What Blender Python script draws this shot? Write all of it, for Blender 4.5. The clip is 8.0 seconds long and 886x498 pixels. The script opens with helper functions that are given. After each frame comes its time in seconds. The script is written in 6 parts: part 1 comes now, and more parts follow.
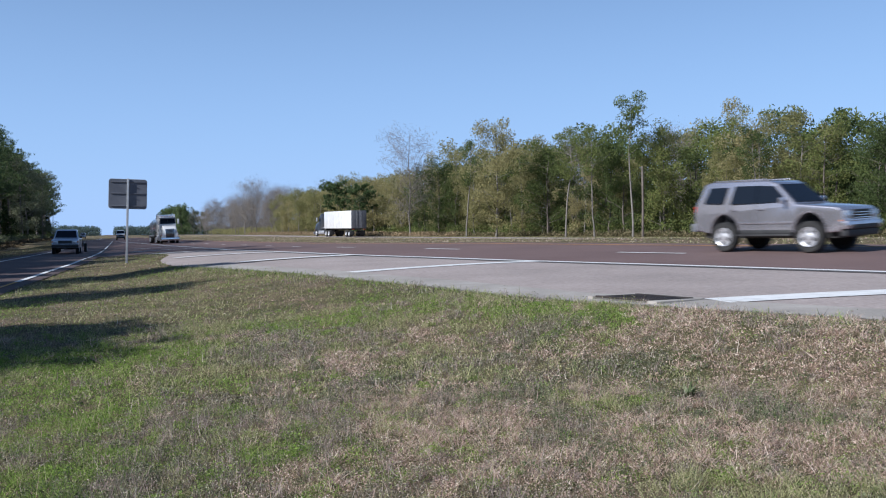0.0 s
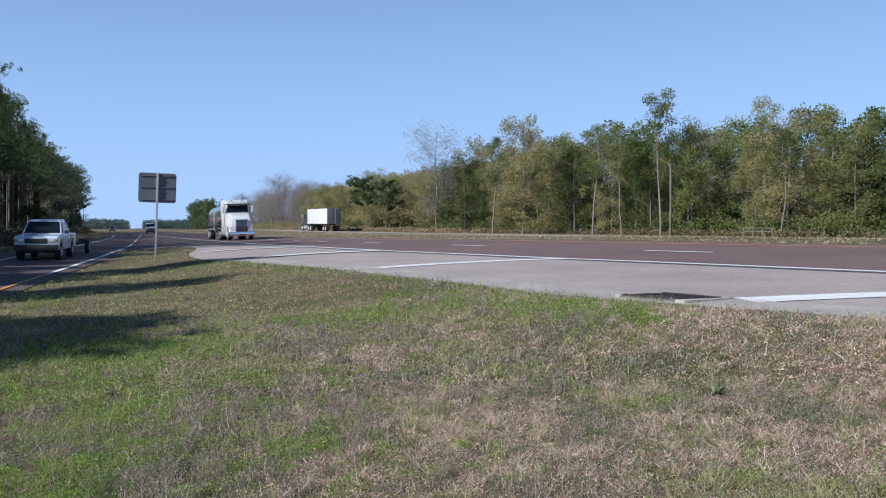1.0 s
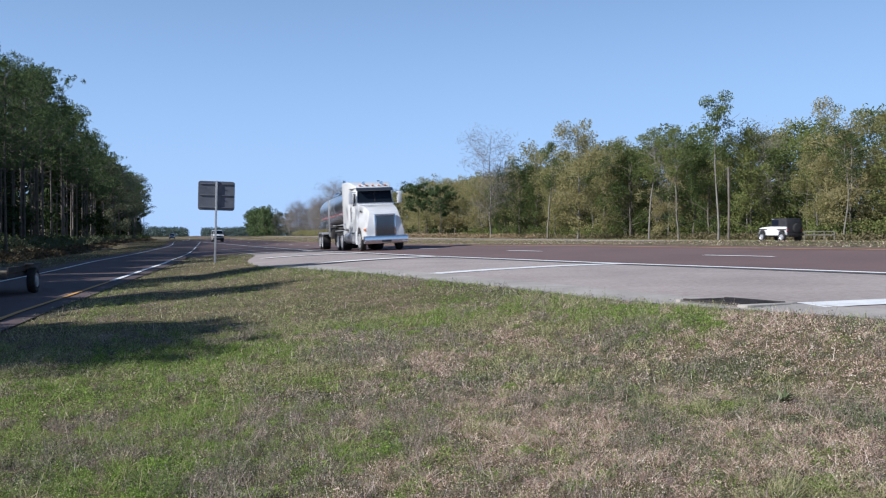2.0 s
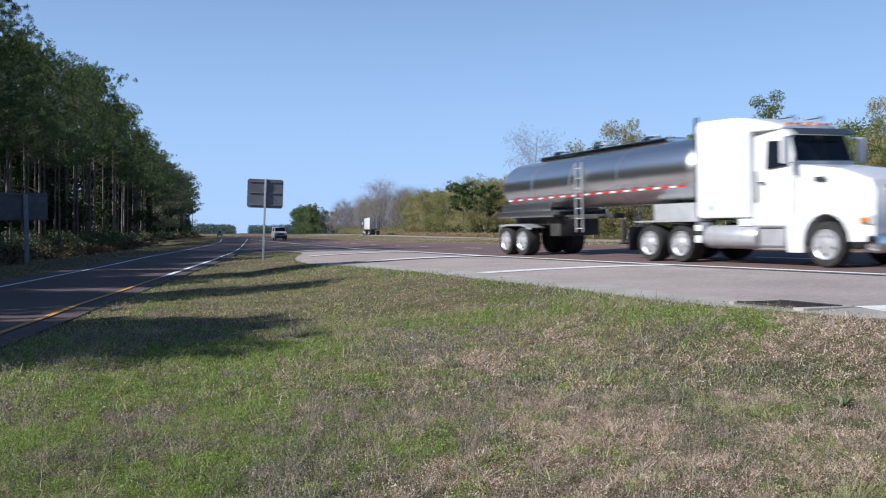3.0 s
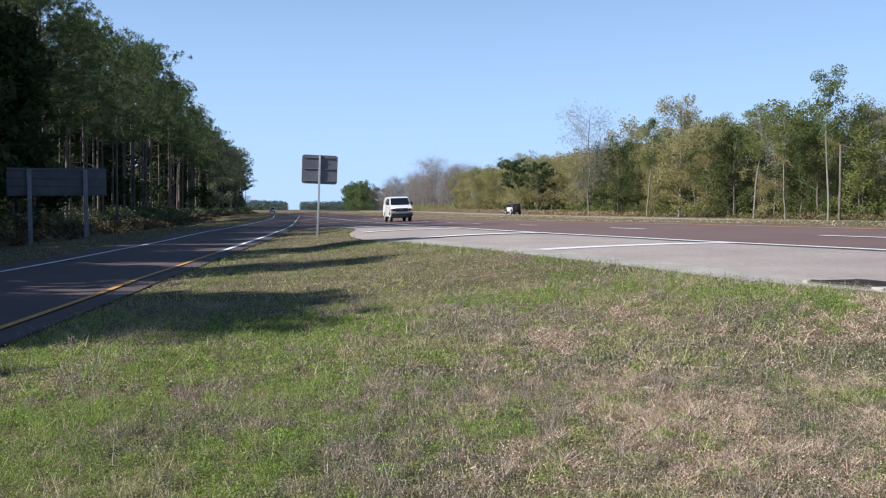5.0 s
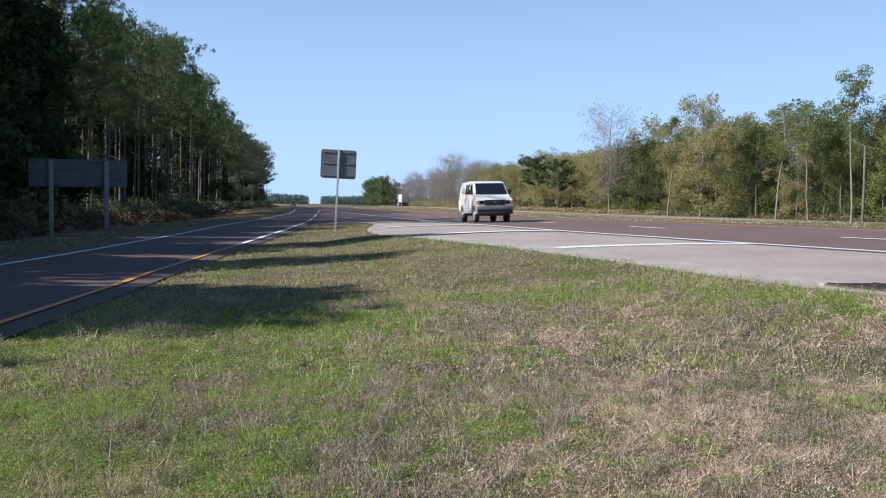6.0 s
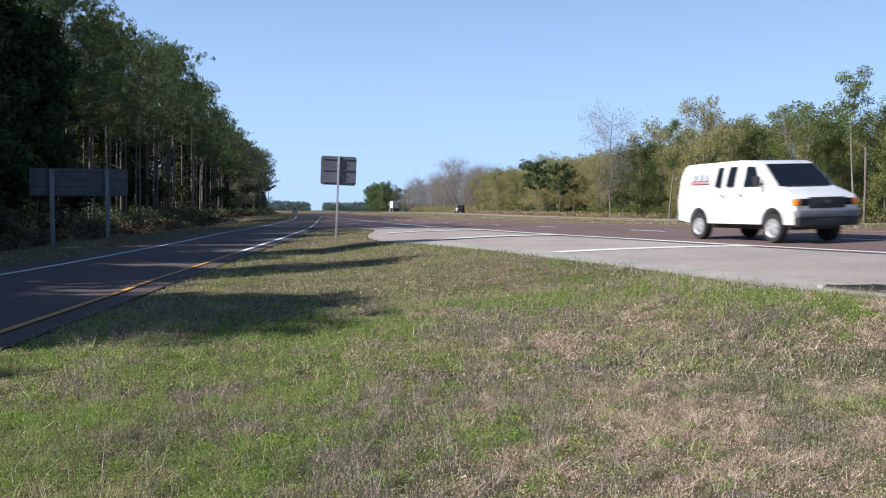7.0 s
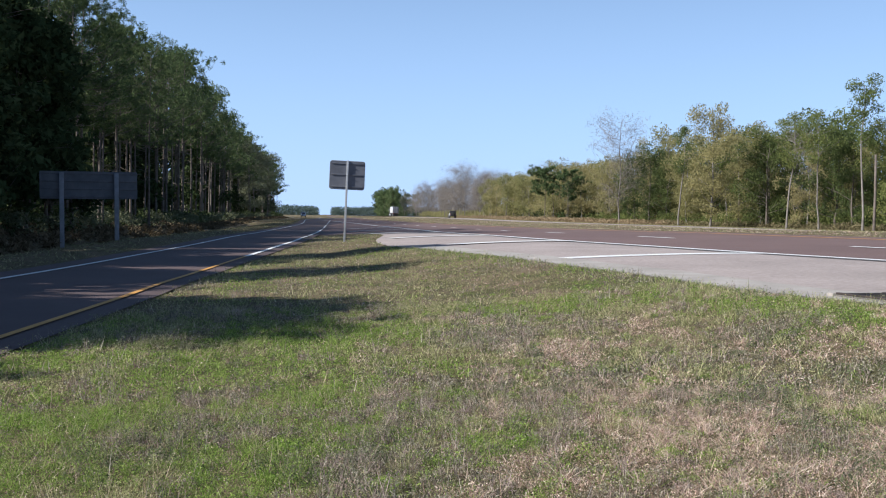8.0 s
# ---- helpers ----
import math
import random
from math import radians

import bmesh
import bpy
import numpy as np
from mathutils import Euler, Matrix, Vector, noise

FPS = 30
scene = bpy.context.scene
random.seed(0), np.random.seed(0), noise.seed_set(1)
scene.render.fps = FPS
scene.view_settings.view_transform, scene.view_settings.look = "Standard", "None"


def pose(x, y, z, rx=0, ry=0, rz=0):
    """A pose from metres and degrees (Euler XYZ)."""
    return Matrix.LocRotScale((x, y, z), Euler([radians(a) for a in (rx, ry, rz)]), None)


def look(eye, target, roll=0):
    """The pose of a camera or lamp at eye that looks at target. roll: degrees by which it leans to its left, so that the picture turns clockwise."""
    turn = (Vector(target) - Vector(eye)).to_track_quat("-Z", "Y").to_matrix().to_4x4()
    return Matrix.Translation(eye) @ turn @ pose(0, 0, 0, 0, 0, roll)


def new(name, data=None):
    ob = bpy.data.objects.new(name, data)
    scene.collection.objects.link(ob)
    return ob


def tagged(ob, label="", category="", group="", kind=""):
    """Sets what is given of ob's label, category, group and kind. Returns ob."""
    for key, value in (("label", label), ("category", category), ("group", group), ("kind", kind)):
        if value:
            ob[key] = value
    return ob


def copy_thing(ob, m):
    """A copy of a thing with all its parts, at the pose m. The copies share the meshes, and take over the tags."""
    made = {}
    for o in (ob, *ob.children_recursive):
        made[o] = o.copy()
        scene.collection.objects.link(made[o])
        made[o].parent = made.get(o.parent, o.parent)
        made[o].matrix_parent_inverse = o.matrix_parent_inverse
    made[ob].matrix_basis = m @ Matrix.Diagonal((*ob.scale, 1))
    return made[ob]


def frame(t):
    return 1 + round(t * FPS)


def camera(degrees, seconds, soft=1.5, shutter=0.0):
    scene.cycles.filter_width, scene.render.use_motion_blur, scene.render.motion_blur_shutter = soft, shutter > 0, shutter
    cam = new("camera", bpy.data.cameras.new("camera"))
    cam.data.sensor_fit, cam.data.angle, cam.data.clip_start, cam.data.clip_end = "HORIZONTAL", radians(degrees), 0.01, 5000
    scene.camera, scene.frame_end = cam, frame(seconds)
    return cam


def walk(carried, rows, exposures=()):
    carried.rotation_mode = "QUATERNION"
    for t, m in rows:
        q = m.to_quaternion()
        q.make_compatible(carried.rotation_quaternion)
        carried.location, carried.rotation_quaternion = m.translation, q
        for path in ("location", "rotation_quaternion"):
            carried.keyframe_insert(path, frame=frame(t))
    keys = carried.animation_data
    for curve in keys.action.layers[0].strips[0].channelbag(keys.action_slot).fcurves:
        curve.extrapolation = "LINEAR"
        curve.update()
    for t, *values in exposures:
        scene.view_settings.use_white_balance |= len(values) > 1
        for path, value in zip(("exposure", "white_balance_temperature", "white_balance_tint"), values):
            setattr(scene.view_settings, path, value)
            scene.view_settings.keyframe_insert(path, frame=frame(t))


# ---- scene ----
# The camera stands in the grass of the gore, 1.5 m up, and is panned by hand.
cam = camera(49.56, 8.0, soft=1.1, shutter=0.25)
PATH = [
    (0.0, pose(0.000, -0.000, 1.500, 89.00, 0.35, 0.00)),
    (0.5, pose(0.001, -0.013, 1.498, 88.74, -0.16, 0.59)),
    (1.0, pose(-0.016, -0.019, 1.498, 88.79, -0.20, 1.56)),
    (1.5, pose(-0.037, -0.031, 1.497, 89.05, 0.04, 3.25)),
    (3.0, pose(-0.146, -0.033, 1.490, 89.09, -0.35, 7.45)),
    (3.5, pose(-0.194, 0.027, 1.484, 89.03, -0.80, 8.47)),
    (4.0, pose(-0.238, 0.076, 1.480, 88.92, -1.07, 8.25)),
    (4.5, pose(-0.296, 0.124, 1.471, 88.59, -0.89, 8.79)),
    (5.0, pose(-0.340, 0.161, 1.462, 87.70, -0.57, 10.45)),
    (6.5, pose(-0.209, 0.272, 1.481, 87.43, -1.34, 11.93)),
    (7.0, pose(-0.199, 0.271, 1.482, 87.75, -0.76, 11.78)),
    (7.5, pose(-0.208, 0.282, 1.484, 88.04, -1.07, 12.00)),
    (8.0, pose(-0.207, 0.284, 1.482, 88.05, -1.13, 12.27))]
walk(cam, PATH, exposures=[(0.0, 0.36, 5750, 12), (1.5, 0.42, 5800, 12), (3.0, 0.45, 5900, 12), (3.5, 0.49, 5950, 12), (4.0, 0.6, 6000, 12), (5.0, 0.68, 6150, 12), (8.0, 0.68, 6150, 12)])

# ---- daylight ----
SUN_AZ, SUN_EL = -123.0, 33.0
world = bpy.data.worlds.new("sky")
scene.world = world
world.use_nodes = True
wt = world.node_tree
sky = wt.nodes.new("ShaderNodeTexSky")
sky.sky_type, sky.sun_disc = "NISHITA", False
sky.sun_elevation, sky.sun_rotation = radians(SUN_EL), radians(SUN_AZ)
sky.air_density, sky.dust_density, sky.ozone_density, sky.altitude = 1.0, 0.0, 2.5, 20
wt.nodes["Background"].inputs["Strength"].default_value = 0.068
# blue haze that thickens evenly towards the horizon
way = wt.nodes.new("ShaderNodeSeparateXYZ")
wt.links.new(wt.nodes.new("ShaderNodeTexCoord").outputs["Generated"], way.inputs[0])
haze = wt.nodes.new("ShaderNodeValToRGB")
haze.color_ramp.elements[0].color, haze.color_ramp.elements[1].color = (0.88, 0.88, 0.88, 1), (0.0, 0.0, 0.0, 1)
haze.color_ramp.elements[0].position, haze.color_ramp.elements[1].position = 0.0, 0.40
wt.links.new(way.outputs["Z"], haze.inputs[0])
veil = wt.nodes.new("ShaderNodeMix")
veil.data_type = "RGBA"
veil.inputs[7].default_value = (4.6, 6.95, 10.9, 1)
wt.links.new(haze.outputs[0], veil.inputs[0])
wt.links.new(sky.outputs[0], veil.inputs[6])
wt.links.new(veil.outputs[2], wt.nodes["Background"].inputs["Color"])
sun_data = bpy.data.lights.new("sun", "SUN")
sun_data.energy, sun_data.angle, sun_data.color = 5.0, radians(0.55), (1.0, 0.95, 0.86)
sun = new("sun", sun_data)
sun_from = Vector((math.sin(radians(SUN_AZ)) * math.cos(radians(SUN_EL)), math.cos(radians(SUN_AZ)) * math.cos(radians(SUN_EL)), math.sin(radians(SUN_EL))))
sun.matrix_world = look(sun_from * 100, (0, 0, 0))

# ---- materials ----


def ramp_node(nt, fac, stops):
    r = nt.nodes.new("ShaderNodeValToRGB")
    el = r.color_ramp.elements
    while len(el) < len(stops):
        el.new(0.5)
    for e, (p, c) in zip(el, stops):
        e.position, e.color = p, (*c, 1)
    nt.links.new(fac, r.inputs[0])
    return r.outputs[0]


def noise_node(nt, vec, scale, detail=4, rough=0.55):
    n = nt.nodes.new("ShaderNodeTexNoise")
    n.inputs["Scale"].default_value, n.inputs["Detail"].default_value, n.inputs["Roughness"].default_value = scale, detail, rough
    nt.links.new(vec, n.inputs["Vector"])
    return n.outputs["Fac"]


def mix_node(nt, fac, a, b, mode="MIX"):
    m = nt.nodes.new("ShaderNodeMix")
    m.data_type, m.blend_type = "RGBA", mode
    for sock, v in ((m.inputs[0], fac), (m.inputs[6], a), (m.inputs[7], b)):
        if isinstance(v, (int, float)):
            sock.default_value = v
        elif isinstance(v, tuple):
            sock.default_value = (*v, 1)
        else:
            nt.links.new(v, sock)
    return m.outputs[2]


def surface(name, stops, scale=2.0, fine=40.0, fine_amount=0.3, rough=0.8, metal=0.0, bump=0.0, coat=0.0, squash=None):
    """Two scales of mottling: a broad colour ramp and a fine grain laid over it."""
    m = bpy.data.materials.new(name)
    m.use_nodes = True
    nt = m.node_tree
    b = nt.nodes["Principled BSDF"]
    co = nt.nodes.new("ShaderNodeTexCoord").outputs["Object"]
    if squash:
        mp = nt.nodes.new("ShaderNodeMapping")
        mp.inputs["Scale"].default_value = squash
        nt.links.new(co, mp.inputs[0])
        co = mp.outputs[0]
    big = noise_node(nt, co, scale)
    small = noise_node(nt, co, fine, 5, 0.7)
    col = ramp_node(nt, big, stops)
    grain = ramp_node(nt, small, [(0.25, (0.45, 0.45, 0.45)), (0.75, (1.0, 1.0, 1.0))])
    col = mix_node(nt, fine_amount, col, mix_node(nt, 1.0, col, grain, "MULTIPLY"))
    nt.links.new(col, b.inputs["Base Color"])
    b.inputs["Roughness"].default_value, b.inputs["Metallic"].default_value = rough, metal
    b.inputs["Coat Weight"].default_value = coat
    if bump:
        bn = nt.nodes.new("ShaderNodeBump")
        bn.inputs["Strength"].default_value, bn.inputs["Distance"].default_value = bump, 0.02
        nt.links.new(small, bn.inputs["Height"])
        nt.links.new(bn.outputs[0], b.inputs["Normal"])
    return m


def leafy(name, stops, through_light=0.35, tone=0.35):
    """Leaves: each leaf takes its own shade, each tree its own cast, and light shines through."""
    m = bpy.data.materials.new(name)
    m.use_nodes = True
    nt = m.node_tree
    nt.nodes.remove(nt.nodes["Principled BSDF"])
    out = nt.nodes["Material Output"]
    geo = nt.nodes.new("ShaderNodeNewGeometry")
    info = nt.nodes.new("ShaderNodeObjectInfo")
    add = nt.nodes.new("ShaderNodeMath")
    add.operation = "MULTIPLY_ADD"
    nt.links.new(info.outputs["Random"], add.inputs[0])
    add.inputs[1].default_value = tone
    sc = nt.nodes.new("ShaderNodeMath")
    sc.operation = "MULTIPLY"
    sc.inputs[1].default_value = 1 - tone
    nt.links.new(geo.outputs["Random Per Island"], sc.inputs[0])
    nt.links.new(sc.outputs[0], add.inputs[2])
    col = ramp_node(nt, add.outputs[0], stops)
    d, t, x = nt.nodes.new("ShaderNodeBsdfDiffuse"), nt.nodes.new("ShaderNodeBsdfTranslucent"), nt.nodes.new("ShaderNodeMixShader")
    nt.links.new(col, d.inputs[0])
    nt.links.new(col, t.inputs[0])
    x.inputs[0].default_value = through_light
    nt.links.new(d.outputs[0], x.inputs[1])
    nt.links.new(t.outputs[0], x.inputs[2])
    nt.links.new(x.outputs[0], out.inputs[0])
    return m


def turf(name):
    """Soil under a thin mat of clippings: patches of tan, olive and green, and a fine grain of stems over dark gaps."""
    m = bpy.data.materials.new(name)
    m.use_nodes = True
    nt = m.node_tree
    b = nt.nodes["Principled BSDF"]
    co = nt.nodes.new("ShaderNodeTexCoord").outputs["Object"]
    patch = noise_node(nt, co, 0.9, 6, 0.65)
    tuft = noise_node(nt, co, 9.0, 5, 0.7)
    stem = noise_node(nt, co, 55.0, 4, 0.75)
    col = ramp_node(nt, patch, [(0.28, (0.105, 0.12, 0.052)), (0.42, (0.15, 0.135, 0.08)), (0.54, (0.20, 0.16, 0.115)), (0.7, (0.28, 0.21, 0.16))])
    col = mix_node(nt, 0.8, col, mix_node(nt, 1.0, col, ramp_node(nt, tuft, [(0.35, (0.45, 0.5, 0.4)), (0.62, (1.25, 1.2, 1.1))]), "MULTIPLY"))
    col = mix_node(nt, 0.95, col, mix_node(nt, 1.0, col, ramp_node(nt, stem, [(0.38, (0.18, 0.18, 0.16)), (0.5, (0.8, 0.8, 0.75)), (0.64, (1.8, 1.75, 1.6))]), "MULTIPLY"))
    nt.links.new(col, b.inputs["Base Color"])
    b.inputs["Roughness"].default_value = 0.95
    b.inputs["Specular IOR Level"].default_value = 0.1
    bn = nt.nodes.new("ShaderNodeBump")
    bn.inputs["Strength"].default_value, bn.inputs["Distance"].default_value = 0.8, 0.03
    nt.links.new(stem, bn.inputs["Height"])
    nt.links.new(bn.outputs[0], b.inputs["Normal"])
    return m


ASPHALT_RED = surface("reddish asphalt", [(0.3, (0.135, 0.085, 0.076)), (0.7, (0.175, 0.112, 0.10))], 0.35, 30, 0.45, 0.85, bump=0.35, squash=(1, 1, 1))
# road asphalt made darker, so part of the ramp's shade is in the colour
ASPHALT_RAMP = surface("reddish ramp asphalt darkened for shade", [(0.3, (0.085, 0.058, 0.056)), (0.7, (0.12, 0.082, 0.078))], 0.35, 30, 0.5, 0.85, bump=0.35)
ASPHALT_GREY = surface("weathered grey asphalt", [(0.3, (0.355, 0.30, 0.275)), (0.7, (0.46, 0.39, 0.36))], 0.45, 11, 0.8, 0.9, bump=0.9)
ASPHALT_DARK = surface("dark joint asphalt", [(0.3, (0.06, 0.055, 0.055)), (0.7, (0.11, 0.1, 0.1))], 3, 30, 0.5, 0.9, bump=0.3)
CONCRETE = surface("stained concrete", [(0.3, (0.30, 0.275, 0.245)), (0.7, (0.44, 0.405, 0.365))], 1.2, 30, 0.45, 0.9, bump=0.3)
PAINT_WHITE = surface("worn white road paint", [(0.25, (0.62, 0.62, 0.6)), (0.6, (0.82, 0.82, 0.8))], 4, 45, 0.3, 0.6, bump=0.2)
PAINT_YELLOW = surface("worn yellow road paint", [(0.25, (0.50, 0.25, 0.06)), (0.6, (0.66, 0.34, 0.075))], 4, 45, 0.35, 0.65, bump=0.2)
SOIL = turf("dry turf and soil")
BARK_GREY = surface("pale grey bark", [(0.3, (0.13, 0.115, 0.10)), (0.7, (0.29, 0.265, 0.235))], 1.5, 14, 0.6, 0.95, bump=0.5)
BARK_PINE = surface("brown pine bark", [(0.3, (0.085, 0.07, 0.058)), (0.7, (0.22, 0.185, 0.155))], 1.5, 14, 0.6, 0.95, bump=0.5)
LEAF_GREEN = leafy("green leaves", [(0.0, (0.05, 0.072, 0.03)), (0.35, (0.09, 0.12, 0.046)), (0.6, (0.14, 0.17, 0.058)), (0.82, (0.20, 0.215, 0.073)), (1.0, (0.22, 0.20, 0.095))], 0.3, 0.66)
LEAF_OLIVE = leafy("olive spring leaves", [(0.0, (0.20, 0.205, 0.085)), (0.35, (0.27, 0.26, 0.115)), (0.7, (0.35, 0.315, 0.15)), (1.0, (0.39, 0.34, 0.185))], 0.48, 0.72)
LEAF_PINE = leafy("pine needles", [(0.0, (0.04, 0.068, 0.03)), (0.5, (0.094, 0.135, 0.06)), (1.0, (0.185, 0.22, 0.097))], 0.25)
# evergreen colour lowered so that the woods' shade is partly painted in
LEAF_SHADED = leafy("dark evergreen leaves with shade mixed in", [(0.0, (0.025, 0.04, 0.018)), (0.5, (0.055, 0.08, 0.034)), (1.0, (0.11, 0.135, 0.058))], 0.3)
LEAF_PALE = leafy("pale grey green leaves", [(0.0, (0.12, 0.135, 0.08)), (0.5, (0.19, 0.205, 0.125)), (1.0, (0.27, 0.28, 0.18))], 0.35)
# aerial haze is painted into these leaves as a pale blue tint
LEAF_HAZE = leafy("distant leaves tinted with haze", [(0.0, (0.08, 0.115, 0.105)), (0.5, (0.11, 0.145, 0.125)), (1.0, (0.14, 0.17, 0.14))], 0.3)
LEAF_BARE = leafy("grey twigs and buds", [(0.0, (0.14, 0.12, 0.105)), (0.5, (0.225, 0.195, 0.17)), (1.0, (0.31, 0.275, 0.24))], 0.2)
LEAF_BRUSH = leafy("dry brush", [(0.0, (0.09, 0.09, 0.045)), (0.5, (0.20, 0.17, 0.095)), (1.0, (0.33, 0.27, 0.17))], 0.25)
# straw colour taken down to include the shade that lies on the verge
LEAF_STRAW = leafy("pine straw darkened for shade", [(0.0, (0.05, 0.042, 0.025)), (0.5, (0.12, 0.095, 0.06)), (1.0, (0.26, 0.20, 0.13))], 0.2)
LEAF_RUST = leafy("rusty dry grass", [(0.0, (0.20, 0.145, 0.085)), (0.5, (0.30, 0.225, 0.135)), (1.0, (0.42, 0.33, 0.21))], 0.25)
GRASS_DRY = leafy("dry tan grass", [(0.0, (0.165, 0.099, 0.077)), (0.4, (0.565, 0.392, 0.318)), (0.8, (0.775, 0.61, 0.495)), (1.0, (0.88, 0.79, 0.68))], 0.3, 0.0)
GRASS_GREEN = leafy("green grass", [(0.0, (0.0655, 0.111, 0.0221)), (0.5, (0.217, 0.333, 0.0665)), (1.0, (0.423, 0.524, 0.151))], 0.4, 0.0)
GRASS_OLIVE = leafy("olive grass", [(0.0, (0.078, 0.084, 0.036)), (0.5, (0.372, 0.372, 0.18)), (1.0, (0.6, 0.564, 0.324))], 0.35, 0.0)
GRASS_STALK = leafy("mauve brown stalks", [(0.0, (0.101, 0.0784, 0.0672)), (0.5, (0.291, 0.224, 0.196)), (1.0, (0.515, 0.414, 0.37))], 0.2, 0.0)
WEED_DARK = leafy("dark weed leaves", [(0.0, (0.042, 0.0578, 0.0273)), (0.5, (0.121, 0.152, 0.0735)), (1.0, (0.284, 0.315, 0.179))], 0.3, 0.0)
GRASS_WEED = leafy("grey brown weed stalks", [(0.0, (0.0403, 0.0414, 0.0287)), (0.5, (0.236, 0.224, 0.161)), (1.0, (0.529, 0.483, 0.38))], 0.2, 0.0)

# ---- building helpers ----


def as_mesh(name, verts, faces, mats, smooth=False, face_mats=None):
    me = bpy.data.meshes.new(name)
    me.from_pydata([tuple(map(float, v)) for v in verts], [], [tuple(map(int, f)) for f in faces])
    for m in (mats if isinstance(mats, (list, tuple)) else [mats]):
        me.materials.append(m)
    if face_mats is not None:
        me.polygons.foreach_set("material_index", np.asarray(face_mats, dtype=np.int32))
    if smooth:
        me.polygons.foreach_set("use_smooth", np.ones(len(me.polygons), dtype=bool))
    me.update()
    return me


def curve_points(ctrl, per=12):
    """A smooth line through the given places (centripetal enough for road bends)."""
    p = np.array([ctrl[0] * 2 - ctrl[1], *ctrl, ctrl[-1] * 2 - ctrl[-2]]) if isinstance(ctrl, np.ndarray) else None
    out = []
    for i in range(1, len(p) - 2):
        a, b, c, d = p[i - 1:i + 3]
        m1 = (c - a) * np.linalg.norm(c - b) / max(np.linalg.norm(c - a), 1e-6)
        m2 = (d - b) * np.linalg.norm(c - b) / max(np.linalg.norm(d - b), 1e-6)
        for k in range(per):
            t = k / per
            out.append((2 * t**3 - 3 * t**2 + 1) * b + (t**3 - 2 * t**2 + t) * m1 + (3 * t**2 - 2 * t**3) * c + (t**3 - t**2) * m2)
    out.append(p[-2])
    return np.array(out)


class Line:
    """A line on the plan with its sideways offset (plus: to the right of its way) and its length."""

    def __init__(self, ctrl, per=12):
        self.p = curve_points(np.array(ctrl, dtype=float), per)
        d = np.gradient(self.p, axis=0)
        self.t = d / np.linalg.norm(d, axis=1)[:, None]
        self.n = np.stack([self.t[:, 1], -self.t[:, 0]], 1)
        self.s = np.concatenate([[0], np.cumsum(np.linalg.norm(np.diff(self.p, axis=0), axis=1))])

    def off(self, x, y):
        q = np.stack([np.ravel(x), np.ravel(y)], 1).astype(float)
        res = np.empty(len(q))
        for k in range(0, len(q), 4000):
            c = q[k:k + 4000]
            i = ((c[:, None, :] - self.p[None]) ** 2).sum(2).argmin(1)
            res[k:k + 4000] = ((c - self.p[i]) * self.n[i]).sum(1)
            far = np.linalg.norm(c - self.p[i], axis=1)
            res[k:k + 4000] = np.where(np.abs(res[k:k + 4000]) < 0.5 * far, np.sign(res[k:k + 4000] + 1e-9) * far, res[k:k + 4000])
        return res.reshape(np.shape(x))

    def at(self, s, o=0.0):
        """Place and way at length s, o to the right."""
        x = np.interp(s, self.s, self.p[:, 0]) + o * np.interp(s, self.s, self.n[:, 0])
        y = np.interp(s, self.s, self.p[:, 1]) + o * np.interp(s, self.s, self.n[:, 1])
        return x, y, np.interp(s, self.s, self.t[:, 0]), np.interp(s, self.s, self.t[:, 1])


# All lines run away from the camera, along the road, into the distance.
MAIN_EDGE = Line([(190, -253), (110, -133), (40, -28), (26, -7), (14.2, 10.2), (8.5, 18.5), (5.6, 22.8), (2.8, 26.6), (0.1, 31.2), (-2.95, 36.1), (-6.6, 43.6), (-11.6, 56.0), (-17.9, 74.7),
                  (-29.9, 105.7), (-46, 146.3), (-69, 200.6), (-87.4, 255), (-121, 351), (-200, 575), (-420, 1200), (-700, 2000)])
RAMP_RIGHT = Line([(42, -146), (16, -66), (2, -22), (-2.2, -9), (-5.3, 1.5), (-7.62, 10.1), (-8.14, 11.9), (-8.86, 14.5), (-9.5, 16.6), (-10.2, 18.9), (-11.0, 21.9), (-12.1, 25.8), (-13.42, 30.9), (-15.0, 36.9), (-17.0, 44.6),
                   (-24.6, 68.9), (-40.8, 117), (-69, 200.6), (-87.4, 255), (-121, 351), (-200, 575), (-420, 1200), (-700, 2000)])
RAMP_LEFT = Line([(38, -147), (12, -67), (-1.6, -24.5), (-6.8, -10), (-9.5, 1.5), (-12.05, 12), (-13.6, 18.3), (-14.6, 22.1), (-16.0, 27.2), (-17.95, 34.7), (-21.8, 48.2), (-30.2, 74.5), (-49.4, 131.3), (-75, 201.8),
                  (-92, 257), (-125.5, 353), (-204, 576), (-424, 1201), (-704, 2001)])
FAR_ROAD = Line([(75, -46), (48, 8), (23.3, 63.8), (11.5, 91), (0.6, 117), (-11.5, 142), (-38, 197), (-57, 252), (-90, 346), (-185, 600), (-405, 1230), (-685, 2030)])
GRASS_EDGE = Line([(18, -12), (9, 3), (4.5, 9.5), (3.1, 11.3), (1.75, 13.0), (1.1, 14.1), (0.4, 15.5), (-0.5, 17.4), (-1.9, 19.9), (-3.6, 23.1), (-5.3, 25.9), (-6.9, 28.6),
                   (-8.7, 31.4), (-11.0, 37.5), (-12.9, 45.2), (-15.0, 51.0), (-17.4, 54.6), (-19.0, 55.6)], 8)


def main_z(y):
    return 1.5 + np.interp(y, [-30, 0, 25, 43, 56, 74.7, 106, 146, 200, 255, 570, 2000], [-0.75, -0.78, -0.80, -0.84, -0.97, -1.13, -1.28, -1.37, -1.42, -1.44, -1.45, -1.6])


